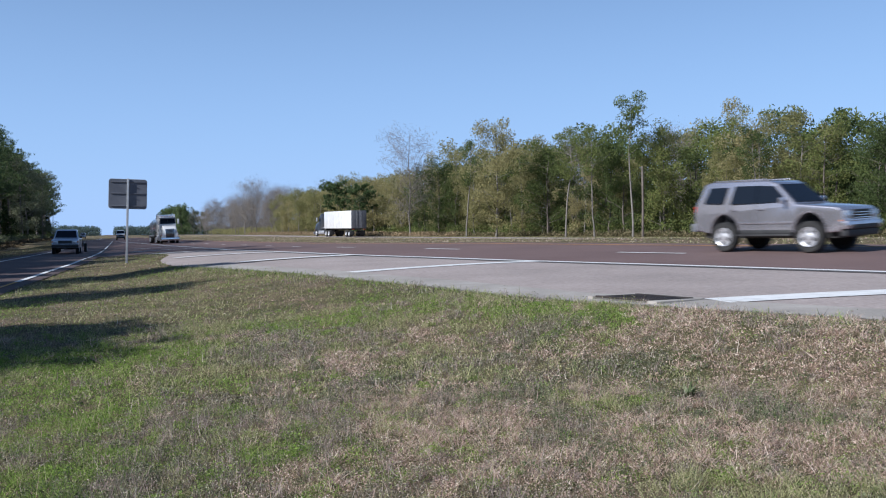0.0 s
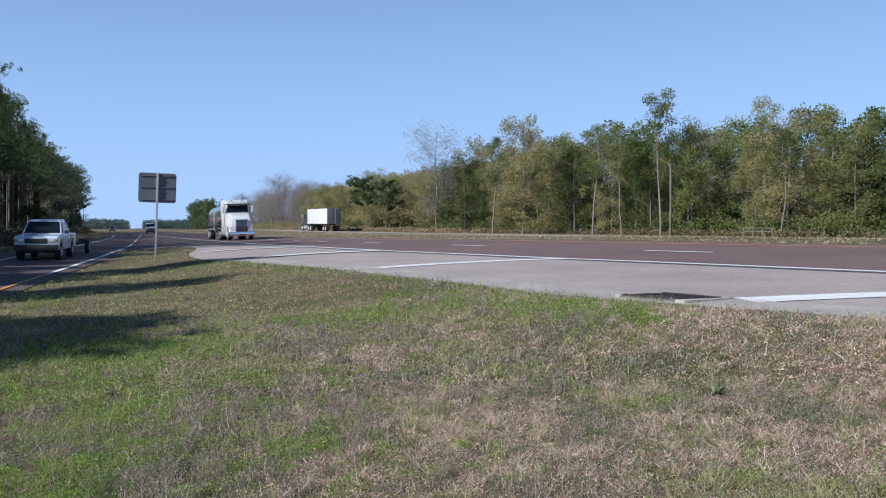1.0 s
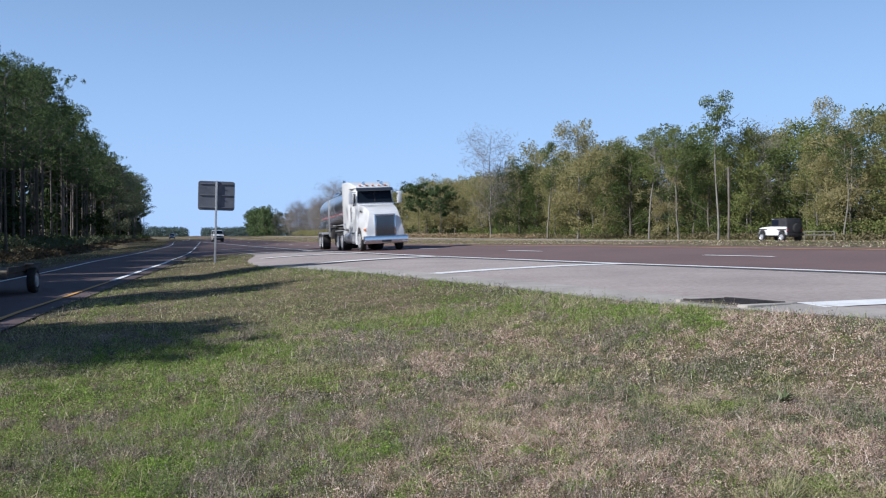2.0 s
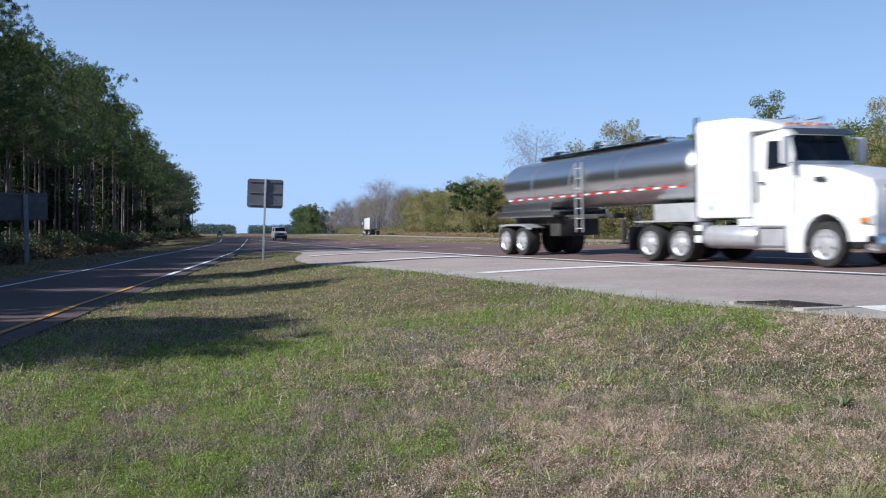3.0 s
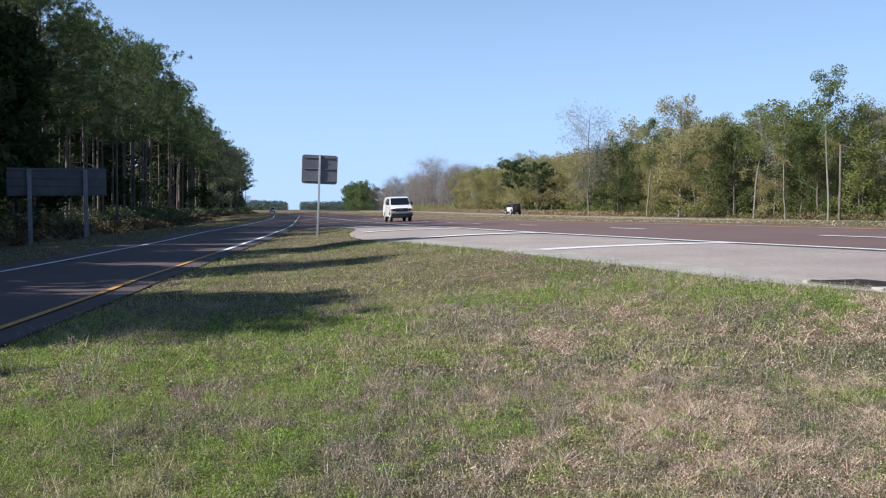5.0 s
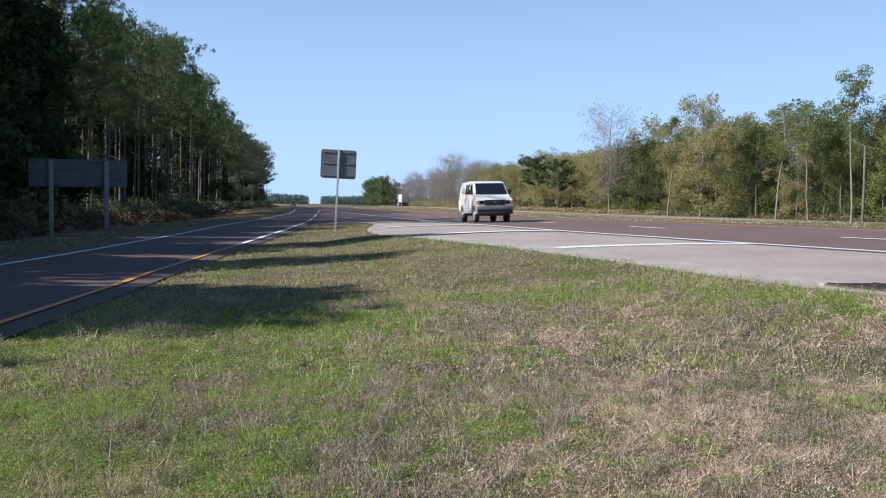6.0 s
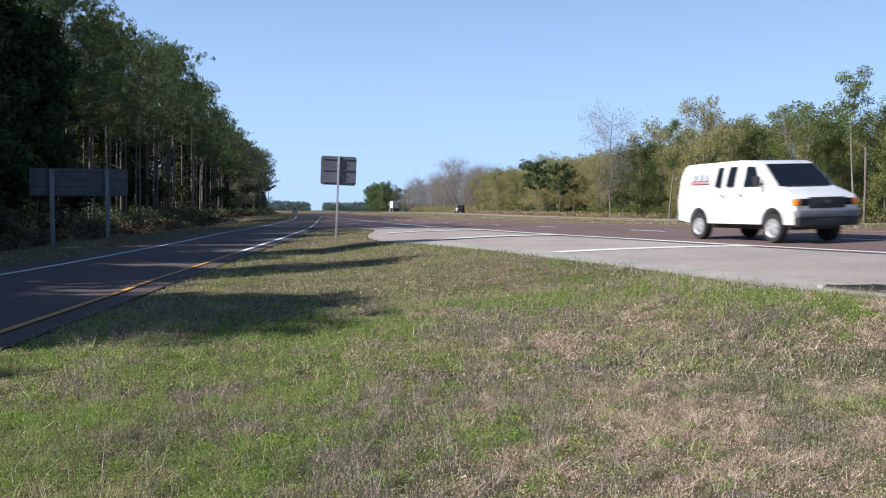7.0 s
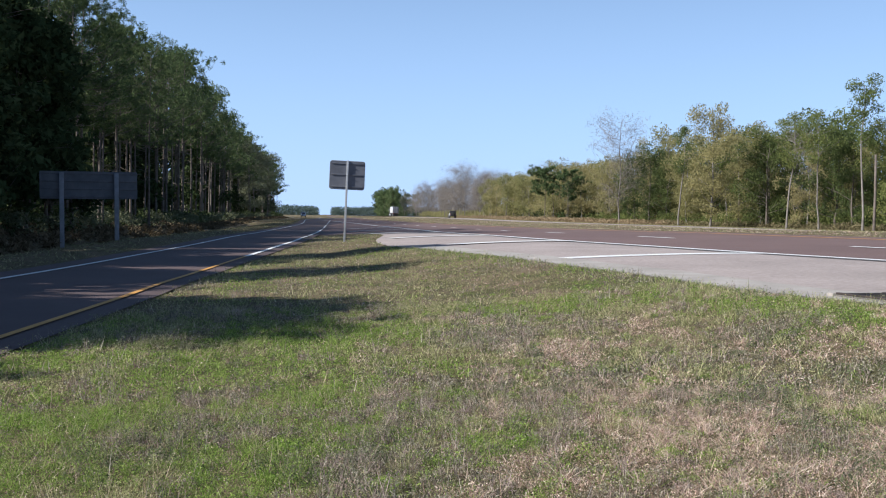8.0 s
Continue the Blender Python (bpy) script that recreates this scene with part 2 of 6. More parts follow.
def ramp_z(y):
    return 1.5 + np.interp(y, [-25, 10, 25, 37, 45, 69, 117, 200, 255, 570, 2000], [-1.62, -1.58, -1.52, -1.40, -1.30, -1.35, -1.45, -1.42, -1.44, -1.45, -1.6])


def smooth01(v):
    v = np.clip(v, 0, 1)
    return v * v * (3 - 2 * v)


def lie(x, y, parts=False):
    """The height of the land and roads. With parts also the offsets from the main edge line, the ramp's lines and the grass edge."""
    x, y = np.asarray(x, dtype=float), np.asarray(y, dtype=float)
    o, r, l, f = MAIN_EDGE.off(x, y), RAMP_RIGHT.off(x, y), RAMP_LEFT.off(x, y), FAR_ROAD.off(x, y)
    e = -GRASS_EDGE.off(x, y)
    zm, zr = main_z(y), ramp_z(y)
    right = zm + 0.042 * np.clip(o, 0, 9.0)
    far_level = np.interp(y, [0, 150, 210, 400, 800, 2000], [0.84, 0.86, 1.1, 1.1, 0.5, 0.0])
    right = right + (far_level - right) * smooth01((o - 9.3) / 14)
    right = right + 0.2 * np.exp(-(((o - 14.5) / 3.2) ** 2)) * smooth01((150 - y) / 60)
    rr = np.clip(r - 0.6, 0, None)
    k = np.clip(-o, 0, None) / np.maximum(np.clip(-o, 0, None) + rr, 0.3)
    mid = zm + (zr - zm) * k**2.2
    turf = smooth01((e - 0.3) / 3.0) * smooth01((r - 0.6) / 2.5) * smooth01((62 - y) / 12)
    mid = mid - 0.24 * turf * np.sin(np.pi * np.clip(k, 0, 1)) ** 0.8
    left = zr - 0.75 * np.exp(-(((-l - 9.0) / 3.2) ** 2)) * smooth01((200 - y) / 80)
    z = np.where(r < 0, left, np.where(o > 0, right, mid))
    return (z, o, r, l, e, f) if parts else z


def lie1(x, y):
    return float(lie(np.array([x]), np.array([y]))[0])


def spaced(lo, hi, fine_lo, fine_hi, step, grow=1.22):
    """Even steps in the middle, growing ones outside."""
    mid = list(np.arange(fine_lo, fine_hi, step))
    out, d = [], step
    v = fine_lo
    while v > lo:
        d *= grow
        v -= d
        out.append(v)
    d, v, hi_side = step, mid[-1], []
    while v < hi:
        d *= grow
        v += d
        hi_side.append(v)
    return np.array(out[::-1] + mid + hi_side)


def ribbon(line, s0, s1, o0, o1, lift, mat_, name, step=1.0, across=2, grow=1.012):
    """A strip of road that follows a line and lies on the land."""
    ss, v, d = [], s0, step
    while v < s1:
        ss.append(v)
        v += d
        d *= grow
    ss.append(s1)
    vs, fs = [], []
    for s in ss:
        for j in range(across + 1):
            x, y, _, _ = line.at(s, o0 + (o1 - o0) * j / across)
            vs.append((x, y))
    vs = np.array(vs)
    z = lie(vs[:, 0], vs[:, 1]) + lift
    for i in range(len(ss) - 1):
        for j in range(across):
            a = i * (across + 1) + j
            fs.append((a, a + across + 1, a + across + 2, a + 1))
    fs = [f[::-1] for f in fs]
    return new(name, as_mesh(name, np.column_stack([vs, z]), fs, mat_, True))


# ---- land and roads ----
gx, gy = spaced(-3200, 3200, -34, 26, 0.5, 1.16), spaced(-400, 4600, -8, 64, 0.5, 1.12)
X, Y = np.meshgrid(gx, gy)
Z, O, RR, LL, EE, FF = lie(X, Y, True)
paved = ((O > -0.2) & (O < 8.8)) | ((RR < -0.35) & (LL > -0.4)) | ((O < 0) & (RR > 0) & (EE < -0.3)) | (np.abs(FF) < 4.2)
Z = Z - np.where(paved, 0.12, 0.0) - np.clip(np.hypot(X, Y) - 1500, 0, None) * 0.002
nx, ny = len(gx), len(gy)
idx = np.arange(nx * ny).reshape(ny, nx)
quads = np.stack([idx[:-1, :-1], idx[:-1, 1:], idx[1:, 1:], idx[1:, :-1]], -1).reshape(-1, 4)
ground = tagged(new("ground", as_mesh("ground", np.column_stack([X.ravel(), Y.ravel(), Z.ravel()]), quads, SOIL, True)), "dry winter turf over sandy soil beside the highway", "ground", kind="structure")


def s_near(line, x, y):
    return float(line.s[((line.p - np.array([x, y])) ** 2).sum(1).argmin()])


S_NOSE = s_near(MAIN_EDGE, -69, 200.6)
main_road = tagged(ribbon(MAIN_EDGE, 0, 2300, -0.56, 8.7, 0.0, ASPHALT_RED, "road_main", 1.0, 4), "reddish worn asphalt carriageway with two lanes", "road", kind="structure")
# the ramp's pavement, between its two lines, with narrow shoulders


def between(line_a, line_b, sa, sb, n, oa, ob, lift, mat_, name, across=3):
    """Pavement between two lines, stepped along both."""
    rows = []
    for i in range(n + 1):
        f = (i / n) ** 1.6
        xa, ya, _, _ = line_a.at(sa[0] + (sa[1] - sa[0]) * f, oa)
        xb, yb, _, _ = line_b.at(sb[0] + (sb[1] - sb[0]) * f, ob)
        for j in range(across + 1):
            q = j / across
            rows.append((xa + (xb - xa) * q, ya + (yb - ya) * q))
    rows = np.array(rows)
    z = lie(rows[:, 0], rows[:, 1]) + lift
    fs = []
    for i in range(n):
        for j in range(across):
            a = i * (across + 1) + j
            fs.append((a, a + 1, a + across + 2, a + across + 1))
    return new(name, as_mesh(name, np.column_stack([rows, z]), fs, mat_, True))


# the darkened asphalt deepens the tree shade that falls on the ramp
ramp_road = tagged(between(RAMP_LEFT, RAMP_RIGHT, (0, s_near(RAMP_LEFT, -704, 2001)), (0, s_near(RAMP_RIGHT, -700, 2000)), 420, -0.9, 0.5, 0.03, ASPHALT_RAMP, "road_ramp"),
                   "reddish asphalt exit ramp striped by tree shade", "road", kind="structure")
# paved gore between the main road's edge line and the grass
gs1 = s_near(GRASS_EDGE, -19.0, 55.6)
paved_gore = tagged(between(GRASS_EDGE, MAIN_EDGE, (0, gs1), (s_near(MAIN_EDGE, 26, -7), s_near(MAIN_EDGE, -15.2, 67)), 160, -0.05, -0.55, 0.002, ASPHALT_GREY, "pavement_gore", 24),
                    "pale grey weathered pavement of the gore with white stripes", "pavement", kind="structure")
gore_tip = tagged(between(RAMP_RIGHT, MAIN_EDGE, (s_near(RAMP_RIGHT, -20.0, 54.3), s_near(RAMP_RIGHT, -69, 200.6)), (s_near(MAIN_EDGE, -11.6, 56), S_NOSE), 80, 0.2, -0.55, 0.004, ASPHALT_RED, "pavement_gore_tip", 12),
                  "shaded reddish pavement where the ramp leaves the road", "pavement", kind="structure")
far_road = tagged(ribbon(FAR_ROAD, 0, 2300, -4, 4, 0.01, ASPHALT_GREY, "road_far", 2.0, 2), "far grey carriageway beyond the grass median", "road", kind="structure")


def stripe(line, s0, s1, o, width, mat_, name, label, lift=0.014):
    return tagged(ribbon(line, s0, s1, o - width / 2, o + width / 2, lift, mat_, name, 0.8, 1), label, "road marking", kind="structure")


stripe(MAIN_EDGE, 0, S_NOSE, -0.58, 0.42, PAINT_WHITE, "edge_line", "white painted edge line of the main road")
stripe(MAIN_EDGE, 0, s_near(MAIN_EDGE, -16.9, 70), -1.02, 0.42, ASPHALT_DARK, "rumble_strip", "dark worn strip beside the edge line", 0.011)
stripe(MAIN_EDGE, 0, 2200, 7.5, 0.16, PAINT_YELLOW, "median_line", "orange yellow edge line beside the median")
S_YEL = s_near(RAMP_RIGHT, -13.2, 29)
stripe(RAMP_RIGHT, 0, S_YEL, 0, 0.115, PAINT_YELLOW, "ramp_edge_line", "yellow edge line of the ramp", 0.05)
stripe(RAMP_RIGHT, S_YEL, s_near(RAMP_RIGHT, -69, 200.6), 0, 0.18, PAINT_WHITE, "ramp_edge_line", "white edge line leading to the gore point", 0.05)
stripe(RAMP_LEFT, 0, 700, 0.0, 0.15, PAINT_WHITE, "ramp_outer_line", "white outer edge line of the ramp", 0.05)
# lane dashes, 3 m long and 12.2 m apart
s_first = s_near(MAIN_EDGE, 3.4, 24.8)
for k in range(-4, 26):
    s0 = s_first + 12.2 * k
    if s0 > 0:
        tagged(ribbon(MAIN_EDGE, s0, s0 + 3.05, 3.56, 3.76, 0.015, PAINT_WHITE, "lane_dash", 0.6, 1), "short white lane dash", "road marking", "lane dashes", "structure")
# diagonal stripes of the gore: from the grass side to the edge line
for a, b in (((3.5, 12.27), (10.5, 13.87)), ((-2.13, 22.25), (2.5, 25.85)), ((-6.58, 30.8), (-2.95, 34.8)), ((-10.9, 39.0), (-7.2, 42.2)), ((-15.2, 50.0), (-12.2, 55.6)), ((-20.3, 63.0), (-17.7, 70.6)), ((-25.6, 79.0), (-23.4, 88.0))):
    a, b = np.array(a), np.array(b)
    d = (b - a) / np.linalg.norm(b - a)
    n = np.array([d[1], -d[0]]) * (0.34 if b[1] < 20 else 0.29)
    vs, fs, m = [], [], 10
    for i in range(m + 1):
        c = a + (b - a) * i / m
        for w in (-1, 1):
            q = c + n * w
            vs.append((q[0], q[1], lie1(*q) + (0.012 if b[1] < 30 else 0.035)))
    for i in range(m):
        fs.append((2 * i, 2 * i + 1, 2 * i + 3, 2 * i + 2))
    tagged(new("gore_stripe", as_mesh("gore_stripe", vs, fs, PAINT_WHITE)), "white diagonal stripe painted on the gore", "road marking", "gore stripes", "structure")
tagged(ribbon(GRASS_EDGE, s_near(GRASS_EDGE, 9, 3), s_near(GRASS_EDGE, -7.5, 29.5), -0.02, 0.95, 0.012, CONCRETE, "gutter", 0.8, 2), "pale concrete gutter along the grass", "gutter", kind="structure")

# ---- trees ----


def tube(vs, fs, pts, radii, sides=6):
    base = len(vs)
    pts = [Vector(p) for p in pts]
    for i, p in enumerate(pts):
        d = (pts[min(i + 1, len(pts) - 1)] - pts[max(i - 1, 0)]).normalized()
        u = d.orthogonal().normalized()
        w = d.cross(u)
        for k in range(sides):
            a = 2 * math.pi * k / sides
            vs.append(tuple(p + (u * math.cos(a) + w * math.sin(a)) * radii[i]))
    for i in range(len(pts) - 1):
        for k in range(sides):
            a, b = base + i * sides + k, base + i * sides + (k + 1) % sides
            fs.append((a, b, b + sides, a + sides))
    fs.append(tuple(base + (len(pts) - 1) * sides + k for k in range(sides)))


def leaf_cloud(rng, centres, radii, count, size, flat=0.75, long=1.0):
    """Small leaf blades scattered in clumps; every blade is turned its own way."""
    centres, radii = np.array(centres), np.array(radii)
    w = radii**2
    pick = rng.choice(len(centres), count, p=w / w.sum())
    d = rng.normal(size=(count, 3))
    d /= np.linalg.norm(d, axis=1)[:, None]
    rad = rng.random(count) ** 0.33
    c = centres[pick] + d * (radii[pick] * rad)[:, None] * np.array([1, 1, flat])
    u = rng.normal(size=(count, 3))
    u /= np.linalg.norm(u, axis=1)[:, None]
    v = np.cross(u, rng.normal(size=(count, 3)))
    v /= np.linalg.norm(v, axis=1)[:, None]
    s = size * (0.6 + 0.8 * rng.random(count))[:, None]
    tri = np.stack([c - u * s * 0.5 * long - v * s * 0.2, c + v * s * 0.42, c + u * s * 0.5 * long - v * s * 0.2], 1)
    return tri.reshape(-1, 3), np.arange(count * 3).reshape(-1, 3)


def needle_tufts(rng, centres, per, length, width):
    """Round tufts of long needles, each needle a slim wedge that points out of its twig's end."""
    c = np.repeat(np.array(centres), per, axis=0)
    n = len(c)
    d = rng.normal(size=(n, 3)) + np.array([0, 0, 0.35])
    d /= np.linalg.norm(d, axis=1)[:, None]
    v = np.cross(d, rng.normal(size=(n, 3)))
    v /= np.linalg.norm(v, axis=1)[:, None]
    ln, w = (length * rng.uniform(0.6, 1.25, n))[:, None], (width * rng.uniform(0.6, 1.2, n))[:, None]
    c = c + rng.normal(0, 0.3, (n, 3)) * length
    tri = np.stack([c - v * w * 0.5, c + v * w * 0.5, c + d * ln], 1)
    return tri.reshape(-1, 3), np.arange(n * 3).reshape(-1, 3)


def loose_mesh(name, corners, mat_):
    """One mesh of loose triangles, three corners each."""
    n = len(corners) // 3
    me = bpy.data.meshes.new(name)
    me.vertices.add(n * 3)
    me.vertices.foreach_set("co", np.ascontiguousarray(corners, dtype=np.float32).ravel())
    me.loops.add(n * 3)
    me.loops.foreach_set("vertex_index", np.arange(n * 3, dtype=np.int32))
    me.polygons.add(n)
    me.polygons.foreach_set("loop_start", np.arange(0, n * 3, 3, dtype=np.int32))
    me.update(calc_edges=True)
    me.materials.append(mat_)
    return me


def make_pine(name, label, seed, h, far=False, low=0.42, spread=0.17):
    """A straight bare trunk, dead stubs, then limbs that carry tufts of needles, with sky between them."""
    rng, rnd = np.random.default_rng(seed), random.Random(seed)
    vs, fs, tufts = [], [], []
    lean = Vector((rnd.gauss(0, 0.012), rnd.gauss(0, 0.012), 0)) * h
    sway = rnd.uniform(0, 6.28)

    def stem(f):
        return lean * f * f + Vector((math.cos(sway + 4 * f), math.sin(sway + 4 * f), 0)) * 0.12 * f + Vector((0, 0, f * h))

    r0 = 0.145 * h / 20
    tube(vs, fs, [stem(i / 9) - Vector((0, 0, 0.3 if i == 0 else 0)) for i in range(10)], [r0 * (1.25 if i == 0 else 1 - 0.1 * i) + 0.01 for i in range(10)], 7)
    limbs = 22 if far else 30
    start = low + rnd.uniform(-0.05, 0.06)
    for k in range(limbs):
        q = (k + rnd.random()) / limbs
        f = start + (0.985 - start) * q
        prof = 0.35 + 0.85 * math.sin(math.pi * (0.2 + 0.72 * q)) if q > 0.12 else rnd.uniform(0.5, 1.0)
        ln = h * spread * prof * rnd.uniform(0.55, 1.3)
        a = rnd.uniform(0, 6.283)
        p0, up = stem(f), rnd.uniform(-0.05, 0.45) + 0.5 * q
        d = Vector((math.cos(a), math.sin(a), up)).normalized()
        p1 = p0 + d * ln * 0.55 - Vector((0, 0, 0.05 * ln))
        p2 = p0 + d * ln + Vector((rnd.gauss(0, 0.08), rnd.gauss(0, 0.08), 0.1)) * ln
        lr = max(r0 * 0.3 * (1 - 0.6 * q), 0.02)
        tube(vs, fs, [p0, p1, p2], [lr, lr * 0.7, lr * 0.3], 4)
        for c in range(12 if far else 18):
            g = 1.08 - 0.75 * rnd.random() ** 1.6
            e = p0 + (p2 - p0) * g + Vector((rnd.gauss(0, 0.115), rnd.gauss(0, 0.115), rnd.gauss(0.06, 0.05))) * ln
            tufts.append(tuple(e))
            if not far and c < 3:
                tube(vs, fs, [p0 + (p2 - p0) * g * 0.7, tuple(e)], [lr * 0.35, 0.012], 3)
    for k in range(7):
        f = rnd.uniform(0.22, start)
        a = rnd.uniform(0, 6.283)
        p0 = stem(f)
        tube(vs, fs, [p0, p0 + Vector((math.cos(a), math.sin(a), rnd.uniform(-0.2, 0.5))) * h * rnd.uniform(0.03, 0.08)], [0.035, 0.012], 3)
    for k in range(8):
        tufts.append(tuple(stem(0.99) + Vector((rnd.gauss(0, 0.3), rnd.gauss(0, 0.3), rnd.gauss(0.1, 0.3)))))
    thing = new(name)
    tr = new("trunk", as_mesh("trunk", vs, fs, BARK_PINE, True))
    tr.parent = thing
    corners, _ = needle_tufts(rng, tufts, 12 if far else 22, 0.35 if far or spread > 0.2 else 0.27, 0.1 if far or spread > 0.2 else 0.058)
    cr = new("crown", loose_mesh("crown", corners, LEAF_PINE))
    cr.parent = thing
    return tagged(thing, label, "tree")


def make_tree(name, label, seed, h, kind):
    """Trunk with limbs, and a crown of many small blades in clumps."""
    if kind in ("pine", "far_pine", "low_pine"):
        return make_pine(name, label, seed, h, kind == "far_pine", *((0.44, 0.26) if kind == "low_pine" else (0.42, 0.17)))
    rng = np.random.default_rng(seed)
    rnd = random.Random(seed)
    vs, fs, clumps, radii = [], [], [], []
    par = {
        "oak": dict(r=0.15, low=0.06, limbs=26, spread=0.28, rise=0.5, size=0.18, count=10500, leaf=LEAF_GREEN, bark=BARK_PINE, cr=0.085),
        "olive": dict(r=0.12, low=0.07, limbs=26, spread=0.27, rise=0.6, size=0.17, count=9500, leaf=LEAF_OLIVE, bark=BARK_GREY, cr=0.085),
        "deep": dict(r=0.15, low=0.05, limbs=16, spread=0.28, rise=0.55, size=0.30, count=3200, leaf=LEAF_GREEN, bark=BARK_PINE, cr=0.115),
        "deep_olive": dict(r=0.12, low=0.05, limbs=16, spread=0.27, rise=0.7, size=0.25, count=3600, leaf=LEAF_OLIVE, bark=BARK_GREY, cr=0.11),
        "pale": dict(r=0.12, low=0.10, limbs=28, spread=0.22, rise=0.6, size=0.20, count=9000, leaf=LEAF_PALE, bark=BARK_GREY, cr=0.07),
        "far_green": dict(r=0.15, low=0.05, limbs=16, spread=0.28, rise=0.55, size=0.5, count=2400, leaf=LEAF_PINE, bark=BARK_PINE, cr=0.115),
        "slim": dict(r=0.11, low=0.55, limbs=15, spread=0.16, rise=0.5, size=0.15, count=4200, leaf=LEAF_GREEN, bark=BARK_GREY, cr=0.06),
        "shade_pine": dict(r=0.13, low=0.05, limbs=34, spread=0.20, rise=0.3, size=0.46, count=2900, leaf=LEAF_SHADED, bark=BARK_PINE, cr=0.085),
        "dense": dict(r=0.13, low=0.12, limbs=34, spread=0.19, rise=0.3, size=0.46, count=4600, leaf=LEAF_SHADED, bark=BARK_PINE, cr=0.07),
        "bare": dict(r=0.11, low=0.15, limbs=34, spread=0.26, rise=1.0, size=0.05, count=3600, leaf=LEAF_BARE, bark=BARK_GREY, cr=0.11),
    }[kind]
    bend = [(0, 0)]
    for i in range(8):
        bend.append((bend[-1][0] + rnd.gauss(0, 0.012) * h, bend[-1][1] + rnd.gauss(0, 0.012) * h))
    top = 0.96

    def stem(f):
        g = f * 8
        i = min(int(g), 7)
        return Vector((bend[i][0] + (bend[i + 1][0] - bend[i][0]) * (g - i), bend[i][1] + (bend[i + 1][1] - bend[i][1]) * (g - i), f * h))

    r0 = par["r"] * (h / 12) ** 0.8
    tube(vs, fs, [stem(i / 9 * top) - Vector((0, 0, 0.3 if i == 0 else 0)) for i in range(10)], [r0 * (1.25 if i == 0 else 1 - 0.085 * i) for i in range(10)], 7)
    for k in range(par["limbs"]):
        f = par["low"] + (top - par["low"]) * ((k + rnd.random()) / par["limbs"])
        q = (f - par["low"]) / (1 - par["low"])
        if kind == "slim":
            prof = 0.45 + 0.75 * math.sin(math.pi * min(1, 0.15 + q * 0.85)) if q < 0.85 else 0.5
        elif kind in ("shade_pine", "dense"):
            prof = 1.15 - 0.8 * q
        else:
            prof = 0.5 + 0.6 * math.sin(math.pi * (0.12 + 0.78 * q))
        ln = h * par["spread"] * prof * rnd.uniform(0.6, 1.25)
        a = rnd.uniform(0, 2 * math.pi)
        p0 = stem(f)
        up = par["rise"] * rnd.uniform(0.3, 1.3)
        d = Vector((math.cos(a), math.sin(a), up)).normalized()
        p1 = p0 + d * ln * 0.5 + Vector((0, 0, rnd.gauss(0, 0.05) * ln))
        p2 = p0 + d * ln + Vector((rnd.gauss(0, 0.12), rnd.gauss(0, 0.12), rnd.gauss(0.1, 0.12))) * ln
        lr = max(r0 * 0.34 * (1 - 0.6 * q), 0.02)
        tube(vs, fs, [p0, p1, p2], [lr, lr * 0.7, lr * 0.25], 4)
        for c in range(3 if kind != "bare" else 7):
            g = rnd.uniform(0.35, 1.05)
            w = 0.11 if "pine" in kind else 0.18
            e = p0 + (p2 - p0) * min(g, 1.0) + Vector((rnd.gauss(0, w), rnd.gauss(0, w), rnd.gauss(0.05, w * 0.8))) * ln
            clumps.append(tuple(e))
            radii.append(h * par["cr"] * rnd.uniform(0.55, 1.2))
            if kind == "bare" or (c == 0 and kind in ("oak", "olive", "slim")):
                tube(vs, fs, [p0 + (p2 - p0) * (g * 0.55), tuple(e)], [lr * 0.4, 0.012], 3)
    if kind not in ("slim", "bare"):
        clumps.append(tuple(stem(0.97)))
        radii.append(h * par["cr"])
    thing = new(name)
    tr = new("trunk", as_mesh("trunk", vs, fs, par["bark"], True))
    tr.parent = thing
    lv, lf = leaf_cloud(rng, clumps, radii, par["count"], par["size"] * (h / 14) ** 0.3, 0.8 if "pine" not in kind else 0.5, 12.0 if kind == "bare" else 1.35)
    cr = new("crown", loose_mesh("crown", lv, par["leaf"]))
    cr.parent = thing
    return tagged(thing, label, "tree")


def plant(proto, x, y, scale=1.0, turn=0.0, first=False):
    m = pose(x, y, lie1(x, y) - 0.05, rz=turn)
    wide = scale * random.uniform(0.92, 1.08)
    if first:
        proto.matrix_basis = m @ Matrix.Diagonal((wide, wide, scale, 1))
        return proto
    kept = proto.matrix_basis.copy()
    proto.scale = (wide, wide, scale)
    made = copy_thing(proto, m)
    proto.matrix_basis = kept
    return made


class Grove:
    """Gives out copies of a few tree shapes in turn."""

    def __init__(self, name, label, kind, h, seeds, group):
        self.protos = [make_tree(name, label, s, h, kind) for s in seeds]
        for p in self.protos:
            p["group"] = group
        self.h, self.used, self.i = h, set(), 0

    def put(self, x, y, height):
        p = self.protos[self.i % len(self.protos)]
        first = p.name not in self.used
        self.used.add(p.name)
        self.i += 1
        return plant(p, x, y, height / self.h, random.uniform(0, 360), first)


OAKS = Grove("broadleaf_tree", "green broadleaf tree in dense woods behind the road", "oak", 13, (11, 12, 13, 14), "woods across the median")
OLIVES = Grove("spring_tree", "olive and tan tree in early spring leaf", "olive", 12, (21, 22, 23), "woods across the median")
DEEP_OAKS = Grove("broadleaf_tree", "green broadleaf tree deep in the woods", "deep", 13, (15, 16, 17), "woods across the median")
DEEP_OLIVES = Grove("spring_tree", "olive tree deep in the woods", "deep_olive", 12, (24, 25, 26), "woods across the median")
FAR_GREENS = Grove("broadleaf_tree", "distant dark green tree beside the far carriageway", "far_green", 13, (18, 19), "distant green trees")
